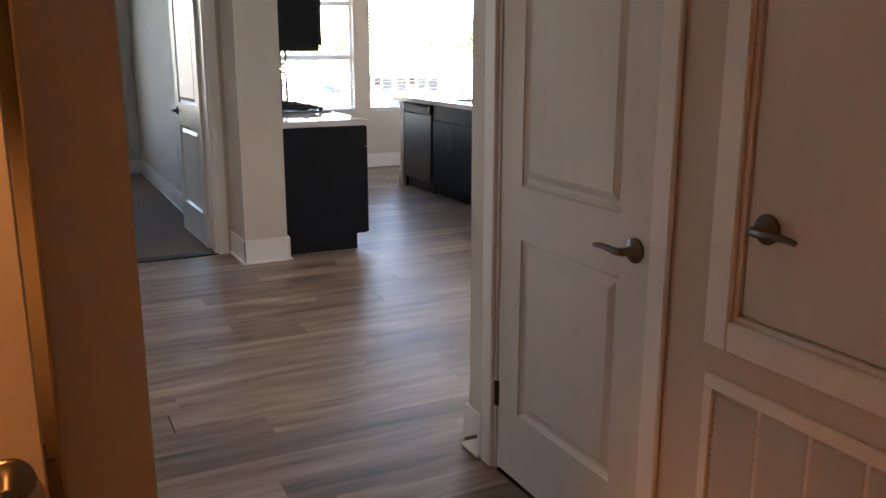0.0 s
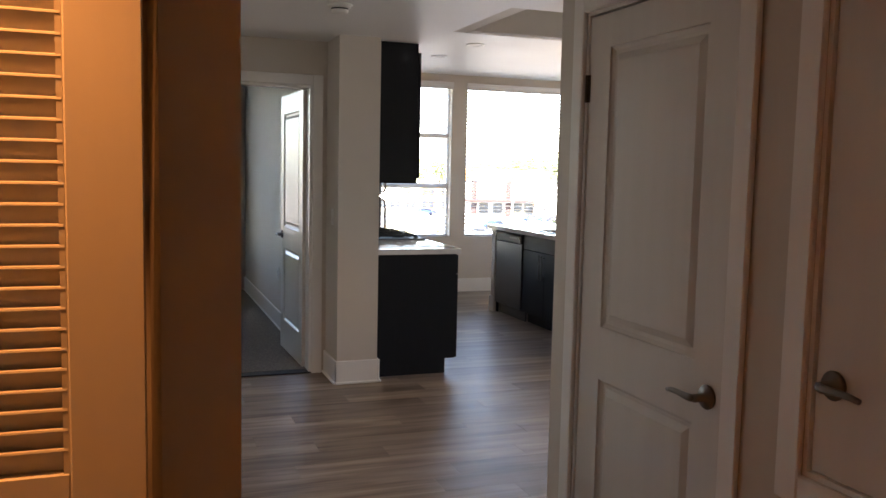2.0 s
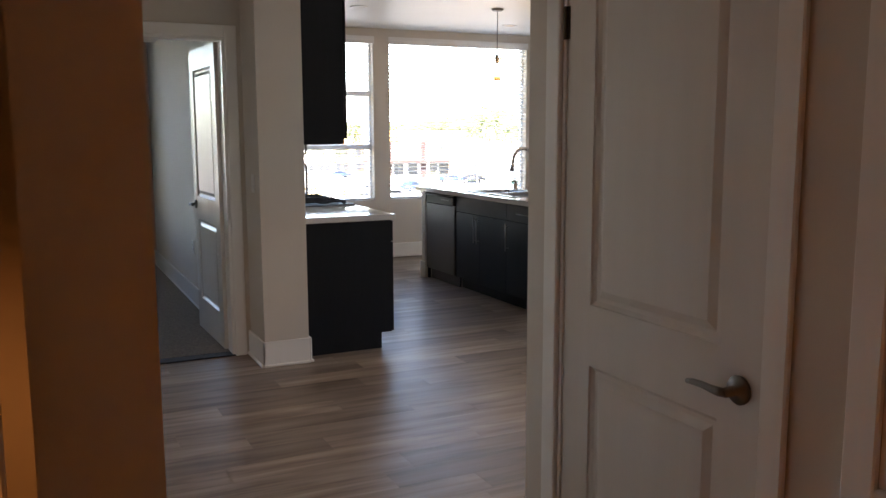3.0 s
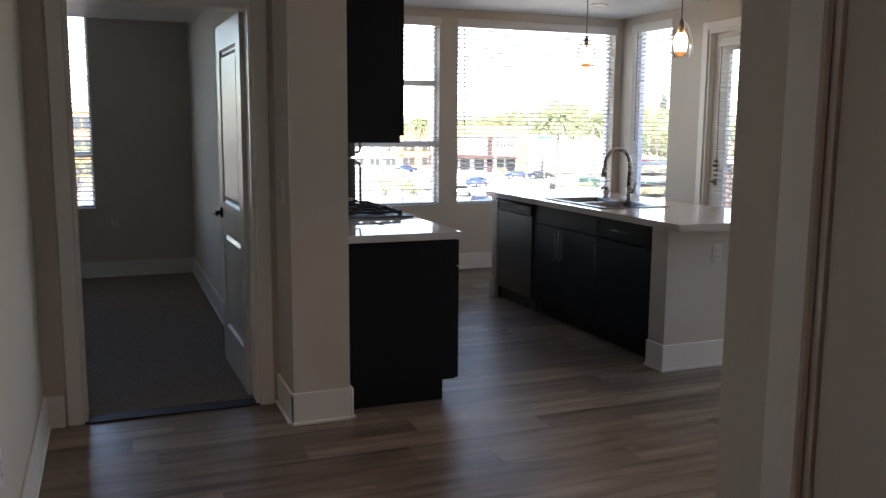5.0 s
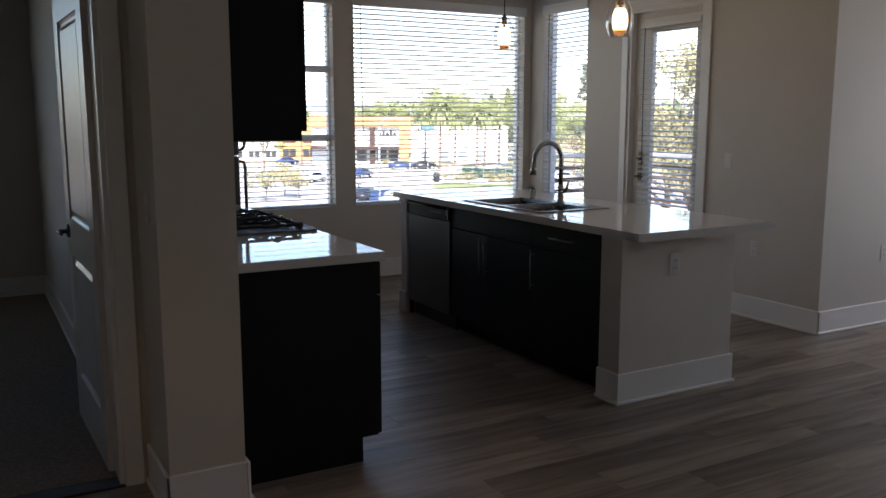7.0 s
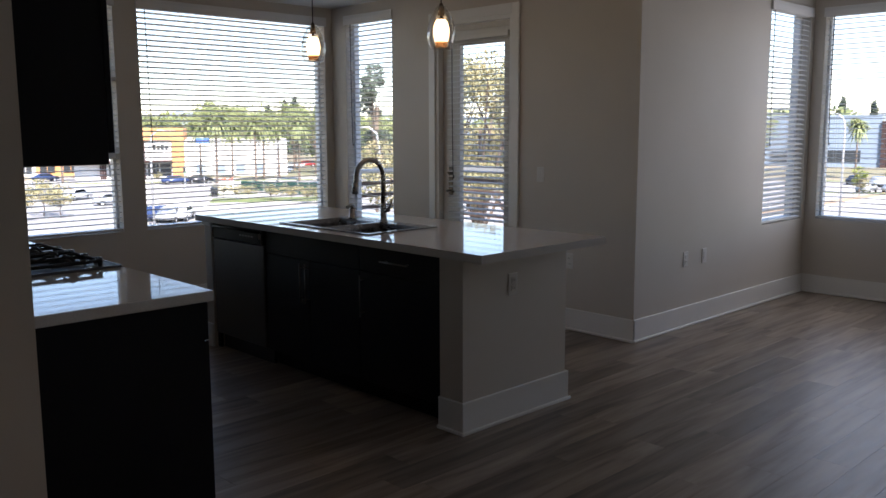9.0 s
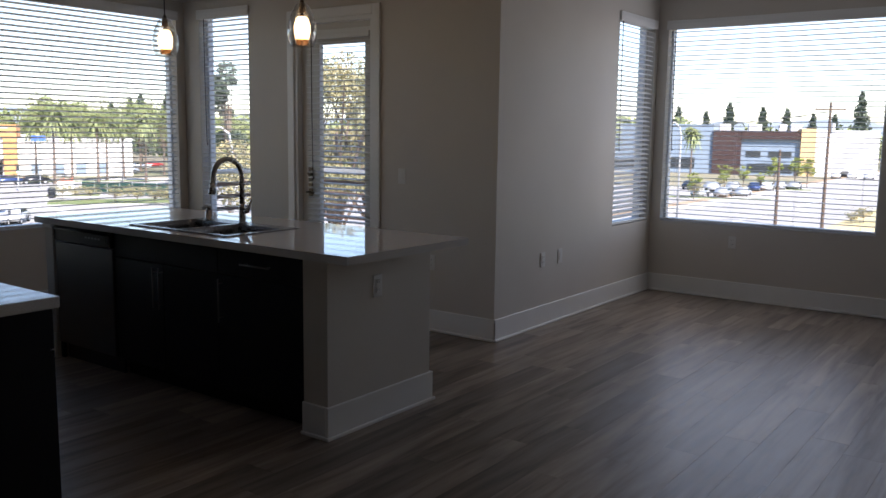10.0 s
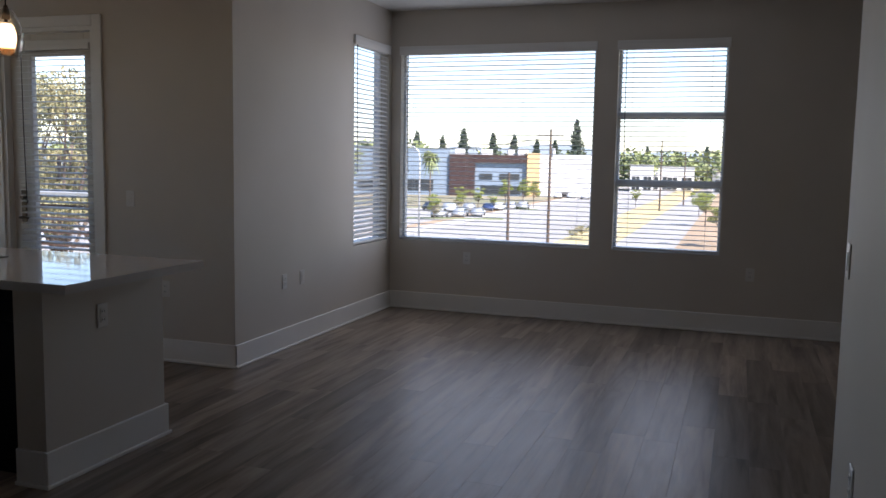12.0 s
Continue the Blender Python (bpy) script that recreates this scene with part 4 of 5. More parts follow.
def pendant(m, drop):
    p = thing("pendant_light", m, "clear teardrop glass pendant with a lit warm bulb", "pendant lamp", "island pendants")
    part("canopy", lathe([(0, -0.022), (0.045, -0.022), (0.058, -0.008), (0.058, -0.0005), (0, -0.0005)], 24), NICKEL, p, "", True)
    part("cord", cyl((0, 0, -0.02), (0, 0, -drop + 0.13), 0.0035, seg=8), CORD, p)
    part("socket", lathe([(0, 0.14), (0.008, 0.14), (0.018, 0.115), (0.021, 0.07), (0.0, 0.068)], 16), BRASS, p, "dark bronze socket", True).location = (0, 0, -drop)
    prof = [(0.022, 0.125), (0.040, 0.105), (0.066, 0.055), (0.080, 0.0), (0.083, -0.045), (0.076, -0.085), (0.062, -0.115)]
    g = part("shade", lathe(prof + [(r - 0.003, z) for r, z in prof[::-1]], 28), CLEAR, p, "clear blown glass shade", True)
    g.location = (0, 0, -drop)
    g.visible_shadow = False
    part("stem", lathe([(0.0, 0.07), (0.006, 0.07), (0.010, 0.058), (0.022, 0.050), (0.0, 0.049)], 14), BRASS, p, "", True).location = (0, 0, -drop)
    b = part("bulb", lathe([(0.0, 0.050), (0.024, 0.049), (0.036, 0.036), (0.046, 0.0), (0.047, -0.028), (0.041, -0.062), (0.037, -0.074), (0.0, -0.075)], 22), BULB, p, "lit frosted inner glass", True)
    b.location = (0, 0, -drop)
    b.visible_shadow = False
    part("inner_rim", lathe([(0.0372, -0.0745), (0.034, -0.108), (0.031, -0.108), (0.0345, -0.0745)], 22), AMBER, p, "amber lower rim of the inner glass", True).location = (0, 0, -drop)
    return p


p1 = pendant(Matrix.Translation((4.29, 6.40, Z_KIT)), Z_KIT - 2.082)
copy_thing(p1, Matrix.Translation((4.29, 7.65, Z_KIT)))


def can_light(x, y, z, lens):
    c = thing("recessed_light", Matrix.Translation((x, y, z)), "round recessed ceiling light with white trim ring", "ceiling light", "recessed lights")
    part("trim_ring", lathe([(0.062, -0.001), (0.085, -0.001), (0.083, -0.007), (0.066, -0.009), (0.060, -0.002)], 28), TRIM, c, "", True)
    part("lens", lathe([(0, -0.0015), (0.060, -0.0015), (0.058, -0.003), (0, -0.004)], 28), lens, c)
    return c


can_light(1.20, 4.15, Z_HALL, CANLIT)
for x, y in ((3.02, 8.05), (3.05, 7.15), (5.05, 7.75), (5.05, 8.72)):
    can_light(x, y, Z_KIT, CANLIT if x > 4 else PLASTIC)
sm = thing("smoke_detector", Matrix.Translation((1.16, 4.47, Z_HALL)), "white round smoke detector on the hall ceiling", "smoke detector")
part("base", lathe([(0, -0.0005), (0.07, -0.0005), (0.07, -0.010), (0.0, -0.010)], 28), PLASTIC, sm)
part("vent_ring", lathe([(0.050, -0.010), (0.046, -0.030), (0.0, -0.031)], 28), SLOT, sm, "dark vent slots", True)
part("cover", lathe([(0.048, -0.030), (0.046, -0.044), (0.036, -0.050), (0.0, -0.051)], 28), PLASTIC, sm, "", True)
part("collar", lathe([(0.062, -0.010), (0.060, -0.020), (0.047, -0.022)], 28), PLASTIC, sm, "", True)
sp = thing("sprinkler_head", Matrix.Translation((0.85, 4.16, Z_HALL)), "small fire sprinkler head hanging from the ceiling", "sprinkler")
part("escutcheon", lathe([(0, -0.0005), (0.03, -0.0005), (0.026, -0.006), (0, -0.007)], 18), TRIM, sp)
part("frame", cyl((0, 0, -0.006), (0, 0, -0.045), 0.006, 0.004, 8), CHROME, sp)
part("deflector", cyl((0, 0, -0.045), (0, 0, -0.048), 0.013, seg=12), CHROME, sp)


def plate(name, place, rz, label, kind="outlet"):
    """A wall plate; its face looks along local -y."""
    o = thing(name, Matrix.Translation(place) @ Matrix.Rotation(radians(rz), 4, "Z"), label, "wall plate", "wall plates")
    part("cover", box(-0.036, -0.006, -0.058, 0.036, -0.0003, 0.058, 0.003), PLASTIC, o)
    if kind == "outlet":
        for z in (-0.020, 0.020):
            s = part("socket", box(-0.017, -0.0085, z - 0.014, 0.017, -0.006, z + 0.014, 0.002), PLASTIC, o)
            part("slot", boxes([(-0.008, -0.009, z - 0.004, -0.0055, -0.0083, z + 0.006), (0.0055, -0.009, z - 0.004, 0.008, -0.0083, z + 0.005)]), SLOT, s)
    else:
        part("rocker", box(-0.016, -0.009, -0.032, 0.016, -0.006, 0.032, 0.002), PLASTIC, o)
    return o


SW, OU = "white rocker light switch plate", "white duplex outlet plate"
plate("light_switch", (PX, 6.966, 1.162), -90, SW + " beside the patio door", "switch")
plate("wall_outlet", (PX, 6.676, 0.525), -90, OU + " near the patio wall baseboard")
plate("wall_outlet", (6.569, JOG_Y, 0.525), 0, OU + " on the living room wall")
plate("data_outlet", (6.847, JOG_Y, 0.525), 0, "white blank data plate on the living room wall", "switch")
plate("wall_outlet", (LX, 5.296, 0.53), -90, OU + " under the wide window")
plate("wall_outlet", (LX, 2.708, 0.525), -90, OU + " beside the window")
plate("wall_outlet", (4.083, IY0, 0.717), 0, OU + " on the island end")
plate("light_switch", (3.90, BLOCK_Y, 1.175), 180, SW + " on the hall block wall", "switch")
plate("wall_outlet", (3.50, BLOCK_Y, 0.56), 180, OU + " low on the hall block wall")
plate("wall_outlet", (0.63, BED_BACK, 0.53), 0, OU + " in the bedroom")
plate("wall_outlet", (1.36, 7.75, 0.50), -90, OU + " behind the bedroom door")
plate("light_switch", (1.402, 5.66, 1.16), -90, SW + " by the bedroom door", "switch")
plate("wall_outlet", (HALL_L, 4.2, 0.45), 90, OU + " low on the hall wall")
ds = thing("door_stop", Matrix.Translation((HALL_R - BT, 2.40, 0.075)), "small spring door stop on the baseboard", "door stop")
part("spring", cyl((0, 0, 0), (-0.05, 0, 0), 0.007, seg=10), NICKEL, ds)
part("tip", cyl((-0.05, 0, 0), (-0.062, 0, 0), 0.009, seg=10), PLASTIC, ds)

# ---- balcony ----
bal = thing("balcony", Matrix(), "outdoor balcony with horizontal rails beyond the patio door", "balcony")
part("slab", box(PX + T, JOG_Y + T, -0.22, 7.55, 9.72, -0.03), CONCRETE, bal)
for y in (6.30, 7.42, 8.55, 9.65):
    part("post", box(7.44, y - 0.03, -0.03, 7.50, y + 0.03, 1.06), RAILBROWN, bal)
part("top_rail", box(7.42, 6.26, 1.06, 7.52, 9.70, 1.10, 0.004), GALV, bal)
for i in range(8):
    part("bar", box(7.46, 6.27, 0.08 + i * 0.122, 7.48, 9.68, 0.12 + i * 0.122), RAILBROWN, bal)
for i in range(8):
    part("bar", box(PX + T + 0.02, 9.63, 0.08 + i * 0.122, 7.44, 9.65, 0.12 + i * 0.122), RAILBROWN, bal)
part("top_rail", box(PX + T + 0.005, 9.59, 1.06, 7.42, 9.69, 1.10, 0.004), GALV, bal)

# ---- outside ----
GZ = -7.6
solid("ground", box(-3000, -3000, GZ - 0.5, 3000, 3000, GZ), LAND, "dry open ground reaching the horizon", "ground")
base = solid("building_base", box(-3.2, -1.8, GZ, LX + T, 9.9, -0.25), EXTWALL, "stucco storeys below the apartment", "building")


def at(bearing, d, z=GZ):
    """A place seen from the middle of the flat under that bearing from +y to +x."""
    return Vector((0.8 + d * math.sin(radians(bearing)), 2.8 + d * math.cos(radians(bearing)), z))


def facing(bearing, d, turn=0, z=GZ):
    """A pose whose local -y looks back at the flat."""
    return Matrix.Translation(at(bearing, d, z)) @ Matrix.Rotation(radians(-bearing + turn), 4, "Z")


def flat(name, m, w, l, dz, mat, label, cat):
    bm = box(-w / 2, -l / 2, -0.2, w / 2, l / 2, dz)
    ob = solid(name, bm, mat, label, cat)
    ob.matrix_world = m
    return ob


flat("parking_lot", facing(52, 92), 190, 118, 0.02, ASPHALT, "sun-bleached asphalt parking lot", "parking lot")
flat("road", facing(20, 100, 5), 150, 34, 0.05, ASPHALT, "wide asphalt street below the windows", "road")


def strip(name, x0, x1, y0, y1, dz, mat, label, cat):
    """A long level strip of ground along x."""
    return solid(name, box(x0, y0, GZ - 0.2, x1, y1, GZ + dz), mat, label, cat)


strip("road", 40, 460, 22, 40, 0.06, ASPHALT, "wide grey asphalt street running away from the flat", "road")
strip("pavement", 40, 460, 40, 42.4, 0.20, CONCRETE, "pale concrete pavement with a kerb", "pavement")
strip("planting_bed", 60, 300, 42.4, 44.6, 0.16, DIRT, "bare red-brown planting bed beside the pavement", "planting bed")
strip("verge", 40, 460, 15.5, 22, 0.10, VERGE, "dry yellow verge beside the street", "verge")
strip("concrete_drive", 40, 460, 9.0, 15.5, 0.08, ASPHALT, "worn grey drive along the verge", "pavement")
strip("dirt_lot", 40, 460, -60, 9.0, 0.06, DIRT, "bare brown dirt lot beside the drive", "dirt lot")
strip("centre_line", 60, 400, 30.9, 31.05, 0.066, MARK, "white painted street line", "marking")
for b, d, w, l in ((32.5, 110, 15, 7), (30.2, 121, 7, 4), (28, 152, 40, 3), (72.5, 155, 26, 3), (71, 128, 18, 3)):
    flat("planter", facing(b, d), w, l, 0.18, CONCRETE, "raised kerbed planting island", "kerb")
    flat("planting", facing(b, d), w - 0.6, l - 0.6, 0.22, GRASS, "low green and dry planting", "planting")
for i in range(16):
    flat("road_marking", facing(22.5 + i * 0.55, 128 - i * 2.2, 38), 0.30, 7.0, 0.056, MARK, "white painted parking line", "marking")
flat("walkway", facing(27, 158), 60, 4.0, 0.14, CONCRETE, "pale concrete pavement", "pavement")


def building(name, m, blocks, label):
    """Blocks of (x0, x1, depth, height, material, window rows, window columns)."""
    b = thing(name, m, label, "building")
    for x0, x1, dep, h, mat, rows, cols in blocks:
        part("wall", box(x0, 0, 0, x1, dep, h), mat, b)
        part("roof", box(x0 - 0.15, -0.15, h, x1 + 0.15, dep, h + 0.35), ROOFM if h > 6 else mat, b)
        for r in range(rows):
            for c in range(cols):
                w = (x1 - x0) / cols
                cx, z0, z1 = x0 + (c + 0.5) * w, h * (0.07 + r / 3), h * (0.26 + r / 3)
                win = part("window", box(cx - w * 0.32, -0.12, z0, cx + w * 0.32, -0.02, z1), DARKWIN, b)
                part("frame", boxes([(cx - w * 0.34, -0.2, z1, cx + w * 0.34, -0.02, z1 + 0.2), (cx - 0.06, -0.16, z0, cx + 0.06, -0.121, z1)]), mat, win)
    return b


shop = thing("corner_shop", facing(25.4, 168, -4), "orange and white stucco corner shop with a canopy", "building")
part("wall", box(-14, 0, 0, 5.0, 18, 9.0), STUCCO_W, shop, "white stucco wall")
part("parapet", box(-14.4, -0.5, 7.1, 5.4, 18, 9.3), STUCCO_O, shop, "orange stucco parapet")
for x0, x1, mt in ((3.2, 5.4, STUCCO_O), (-2.6, -1.6, STUCCO_B), (-9.5, -8.5, STUCCO_B)):
    part("column", box(x0, -0.9, 0, x1, -0.01, 7.1), mt, shop)
part("canopy", box(-14, -2.2, 2.9, 3.2, -0.02, 3.35), STUCCO_B, shop, "brown flat canopy")
for i in range(5):
    part("sign_bar", box(-0.9 + i * 0.72, -0.12, 5.3, -0.35 + i * 0.72, -0.02, 6.1 + 0.2 * (i % 2)), DARKWIN, shop)
for x0 in (-8.0, -5.2, -1.2, 1.0):
    part("window", box(x0, -0.1, 0.4, x0 + 1.9, -0.02, 2.7), DARKWIN, shop)

hall = thing("white_shop", facing(30.4, 172, -2), "long white stucco shop building with shallow pilasters", "building")
part("wall", box(-9.6, 0, 0, 10.0, 26, 6.6), STUCCO_W, hall)
part("roof", box(-9.8, -0.2, 6.6, 10.2, 26, 7.0), STUCCO_W, hall)
for i in range(6):
    part("pilaster", box(-9.4 + i * 3.75, -0.35, 0, -8.9 + i * 3.75, -0.01, 6.59), STUCCO_W, hall)
for i in range(4):
    part("window", box(-7.4 + i * 3.75, -0.08, 0.5, -5.6 + i * 3.75, -0.01, 2.3), STUCCO_G, hall)
building("shop_building", facing(21, 185, 0), [(-22, -8, 18, 7.5, STUCCO_W, 1, 4), (-8, 9, 18, 9.0, STUCCO_O, 2, 4), (9, 24, 18, 7.0, STUCCO_W, 1, 4)], "low stucco shops across the street")
building("apartment_block", facing(0, 150, 0), [(-45, -14, 16, 10, STUCCO_W, 3, 7), (-14, 6, 16, 11, STUCCO_O, 3, 5), (6, 34, 16, 10, STUCCO_W, 3, 7)], "white and orange apartment block")
wh = thing("warehouse", facing(75.2, 215, 5), "blue-grey, brown and white commercial building", "building")
for x0, x1, y0, h, mt in ((-46, -15, 0, 11.7, STUCCO_G), (-15, -8.6, -0.6, 10.3, STUCCO_B), (-8.6, 4.4, 0.0, 8.4, STUCCO_G), (7.6, 21, -0.4, 10.6, STUCCO_W)):
    part("wall", box(x0, y0, 0, x1, 34, h), mt, wh)
part("fascia", box(-8.6, -0.8, 8.4, 4.4, 34, 10.3), STUCCO_B, wh, "dark brown fascia")
part("tower", box(4.4, -1.0, 0, 7.6, 30, 10.9), STUCCO_Y, wh, "ochre stucco tower")
for x0, x1, z0, z1 in ((-38, -30, 1, 3.4), (-27.5, -19, 1.2, 3.8), (-7.4, -4.2, 4.2, 5.6), (-2.4, 2.6, 4.2, 5.6), (-7.0, 3.0, 0.6, 2.6)):
    part("window", box(x0, -0.15, z0, x1, -0.02, z1), DARKWIN, wh)
for x0, y0, w in ((-13.6, 4, 2.6), (-6.8, 6, 3.0), (0.2, 7, 1.8), (2.6, 5, 2.6)):
    part("roof_unit", box(x0, y0, 10.3, x0 + w, y0 + 2.5, 11.9, 0.05), STUCCO_W, wh, "white rooftop unit")
for b, d, w, h, mt in ((83.9, 270, 7, 8.0, STUCCO_W), (85.1, 285, 8, 7.6, STUCCO_W), (86.3, 285, 9, 7.4, STUCCO_W), (91.5, 270, 30, 7, STUCCO_W), (60, 230, 60, 8, STUCCO_W), (48, 240, 50, 8, STUCCO_G)):
    building("far_house", facing(b, d), [(-w / 2, w / 2, 14, h, mt, 2, 6 if w > 12 else 2)], "far pale low building behind the trees")


def leaf_mesh(name, centres, radii, n, size, mat, seed):
    """Many small leaf clumps scattered through a set of lumps."""
    rs = np.random.RandomState(seed)
    k = rs.randint(0, len(centres), n)
    d = rs.normal(size=(n, 3))
    d /= np.linalg.norm(d, axis=1)[:, None]
    r = rs.uniform(0.35, 1.0, (n, 1)) ** 0.5
    c = np.array(centres)[k] + d * r * np.array(radii)[k]
    u = rs.normal(size=(n, 3))
    u /= np.linalg.norm(u, axis=1)[:, None]
    v = np.cross(u, rs.normal(size=(n, 3)))
    v /= np.linalg.norm(v, axis=1)[:, None]
    s = rs.uniform(0.5, 1.3, (n, 1)) * size
    vs = np.stack([c - u * s, c + v * s * 0.6, c + u * s, c - v * s * 0.6], 1).reshape(-1, 3)
    me = bpy.data.meshes.new(name)
    me.from_pydata(vs.tolist(), [], np.arange(n * 4).reshape(n, 4).tolist())
    me.materials.append(mat)
    return me


def broadleaf(seed, h, spread, mat, label, n=4500, fine=0.014):
    t = thing("tree", Matrix.Translation((0, 0, -400)), label, "tree", "street trees")
    rs = random.Random(seed)
    bm = tube([(0, 0, 0), (0.1, 0.05, h * 0.25), (0.0, 0.1, h * 0.45), (0.1, 0, h * 0.7)], [h * 0.018, h * 0.015, h * 0.011, h * 0.005], 8)
    cs, rr = [], []
    for i in range(15):
        a, r = rs.uniform(0, 6.28), rs.uniform(0.15, 1) * spread
        z = h * rs.uniform(0.45, 0.92)
        p = (r * math.cos(a), r * math.sin(a), z)
        add_tube(bm, [(0, 0.05, h * 0.35), (p[0] * 0.5, p[1] * 0.5, h * 0.35 + (z - h * 0.35) * 0.6), p], [h * 0.006, h * 0.004, h * 0.002], 5)
        cs.append(p)
        q = spread * rs.uniform(0.20, 0.42)
        rr.append((q, q, q * rs.uniform(0.6, 0.9)))
    part("trunk", bm, BARK, t)
    ob = new("crown", leaf_mesh("crown", cs, rr, n, h * fine, mat, seed))
    ob.parent = t
    return t


def conifer(seed, h, mat, label, n=5200):
    t = thing("tree", Matrix.Translation((0, 0, -400)), label, "tree", "far conifers")
    part("trunk", cyl((0, 0, 0), (0, 0, h * 0.97), h * 0.018, h * 0.003, 8), BARK, t)
    rs = random.Random(seed)
    cs, rr = [], []
    for i in range(90):
        z = 0.16 + 0.82 * (i / 89) ** 0.85
        w = h * 0.26 * (1 - z) ** 0.8 * rs.uniform(0.6, 1.15) + 0.25
        a = i * 2.4 + rs.uniform(-0.5, 0.5)
        off = w * rs.uniform(0.15, 0.7)
        cs.append((off * math.cos(a), off * math.sin(a), h * (z + rs.uniform(-0.012, 0.012))))
        rr.append((w * 0.5, w * 0.5, h * rs.uniform(0.022, 0.045)))
    ob = new("crown", leaf_mesh("crown", cs, rr, n, h * 0.016, mat, seed))
    ob.parent = t
    return t


def palm(seed, h, label):
    t = thing("palm_tree", Matrix.Translation((0, 0, -400)), label, "palm tree", "palms")
    part("trunk", tube([(0, 0, 0), (0.1, 0, h * 0.4), (0.15, 0.05, h * 0.93)], [0.28, 0.2, 0.17], 9), BARK, t)
    rs = random.Random(seed)
    bm = bmesh.new()
    for i in range(110):
        a, e, L = rs.uniform(0, 6.28), rs.uniform(-0.9, 1.45), rs.uniform(2.0, 3.8)
        p = Vector((0.15, 0.05, h * 0.93))
        dr, up = Vector((math.cos(a), math.sin(a), 0)), math.sin(e)
        side = Vector((-math.sin(a), math.cos(a), 0))
        prev = None
        for k in range(6):
            u = k / 5
            q = p + dr * (L * u * math.cos(e * 0.8)) + Vector((0, 0, L * (up * u - 0.75 * u * u)))
            w = 0.21 * math.sin(math.pi * min(0.98, 0.12 + u * 0.86))
            pair = (bm.verts.new(q - side * w - Vector((0, 0, w * 0.4))), bm.verts.new(q), bm.verts.new(q + side * w - Vector((0, 0, w * 0.4))))
            if prev:
                bm.faces.new((prev[0], prev[1], pair[1], pair[0]))
                bm.faces.new((prev[1], prev[2], pair[2], pair[1]))
            prev = pair
    part("fronds", bm, LEAF, t)
    top = (0.15, 0.05, h * 0.93)
    lumps = [(top[0] + rs.uniform(-1.6, 1.6), top[1] + rs.uniform(-1.6, 1.6), top[2] + rs.uniform(-1.1, 1.2)) for _ in range(14)]
    ob = new("leaf_tips", leaf_mesh("leaf_tips", lumps, [(1.0, 1.0, 0.8)] * 14, 2200, 0.16, LEAF, seed))
    ob.parent = t
    return t


def plant(proto, spots):
    """Stand the tree and its copies at (bearing, distance, scale)."""
    for i, (b, d, s) in enumerate(spots):
        m = Matrix.Translation(at(b, d)) @ Matrix.Rotation(b * 7.3 + i, 4, "Z") @ Matrix.Diagonal((s, s, s, 1))
        if i == 0:
            proto.matrix_basis = m
        else:
            c = copy_thing(proto, Matrix())
            c.matrix_basis = m


plant(broadleaf(3, 11, 4.6, LEAF, "leafy green street tree in the parking lot"),
      [(32.5, 196, 1.3), (30.2, 205, 1.45), (34.2, 190, 1.35), (35.6, 175, 1.25), (26.4, 205, 1.15), (28.6, 200, 1.3), (31.4, 185, 1.2), (29.4, 192, 1.2), (23.4, 205, 1.0), (38.2, 130, 1.0), (24.5, 215, 1.1), (42, 190, 1.2), (39.9, 150, 1.05), (36.9, 140, 1.0), (56, 190, 1.1), (64, 200, 1.0), (17.5, 130, 0.9), (-2, 90, 0.7), (3, 105, 0.75)])
plant(broadleaf(8, 14, 4.2, LEAF_Y, "tall thin sunlit tree beyond the balcony", 12000, 0.0062), [(46.6, 36, 0.92), (48.9, 41, 0.92), (44.6, 50, 0.98), (51.5, 46, 0.9)])
plant(broadleaf(12, 15.5, 2.3, LEAF_D, "tall dark pine outside the corner window", 7000, 0.008), [(39.7, 84, 1.05), (43.0, 90, 0.95)])
plant(broadleaf(15, 2.6, 1.6, LEAF_Y, "low rounded yellow-green bush", 1500, 0.03), [(31.2, 112, 0.8), (32.6, 109, 0.85), (33.9, 107, 0.9), (35.0, 105, 0.85), (36.1, 104, 0.9), (29.6, 116, 0.75), (30.4, 114, 0.7), (18.8, 99, 1.5), (17.6, 94, 1.4), (19.8, 96, 1.2), (27.0, 152, 0.6), (25.6, 154, 0.7), (28.6, 152, 0.6), (80.2, 100, 0.7), (70.2, 128, 0.9), (71.8, 156, 0.8), (79.5, 99, 0.5), (81.3, 102, 0.6)])
plant(broadleaf(27, 5.4, 1.5, LEAF_B, "small bright yellow-green tree by the parked cars", 1700, 0.022), [(72.0, 146, 0.85), (73.2, 150, 0.8), (75.0, 160, 1.05), (76.2, 162, 1.05), (76.9, 164, 1.0), (70.2, 126, 0.75), (74.2, 150, 0.6), (83.6, 175, 0.7)])
plant(broadleaf(19, 9, 3.2, LEAF_B, "leafy tree beside the dirt lot", 6000, 0.012), [(88.9, 96, 0.66), (90.4, 88, 0.8), (88.0, 128, 0.6), (87.6, 150, 0.5)])
plant(conifer(5, 17, LEAF_D, "dark conifer above the rooftops"),
      [(69.0, 262, 1.02), (72.1, 265, 1.1), (74.1, 262, 1.02), (75.5, 265, 1.0), (70.7, 270, 0.96), (77.0, 285, 0.95), (78.2, 290, 0.95), (32.6, 215, 0.88), (34.3, 215, 1.0), (33.7, 240, 1.0), (35.9, 235, 1.05), (84.2, 300, 0.86), (87.9, 310, 0.88)])
plant(conifer(9, 21.5, LEAF_D, "broad dark conifer behind the white building"), [(79.6, 262, 1.0)])
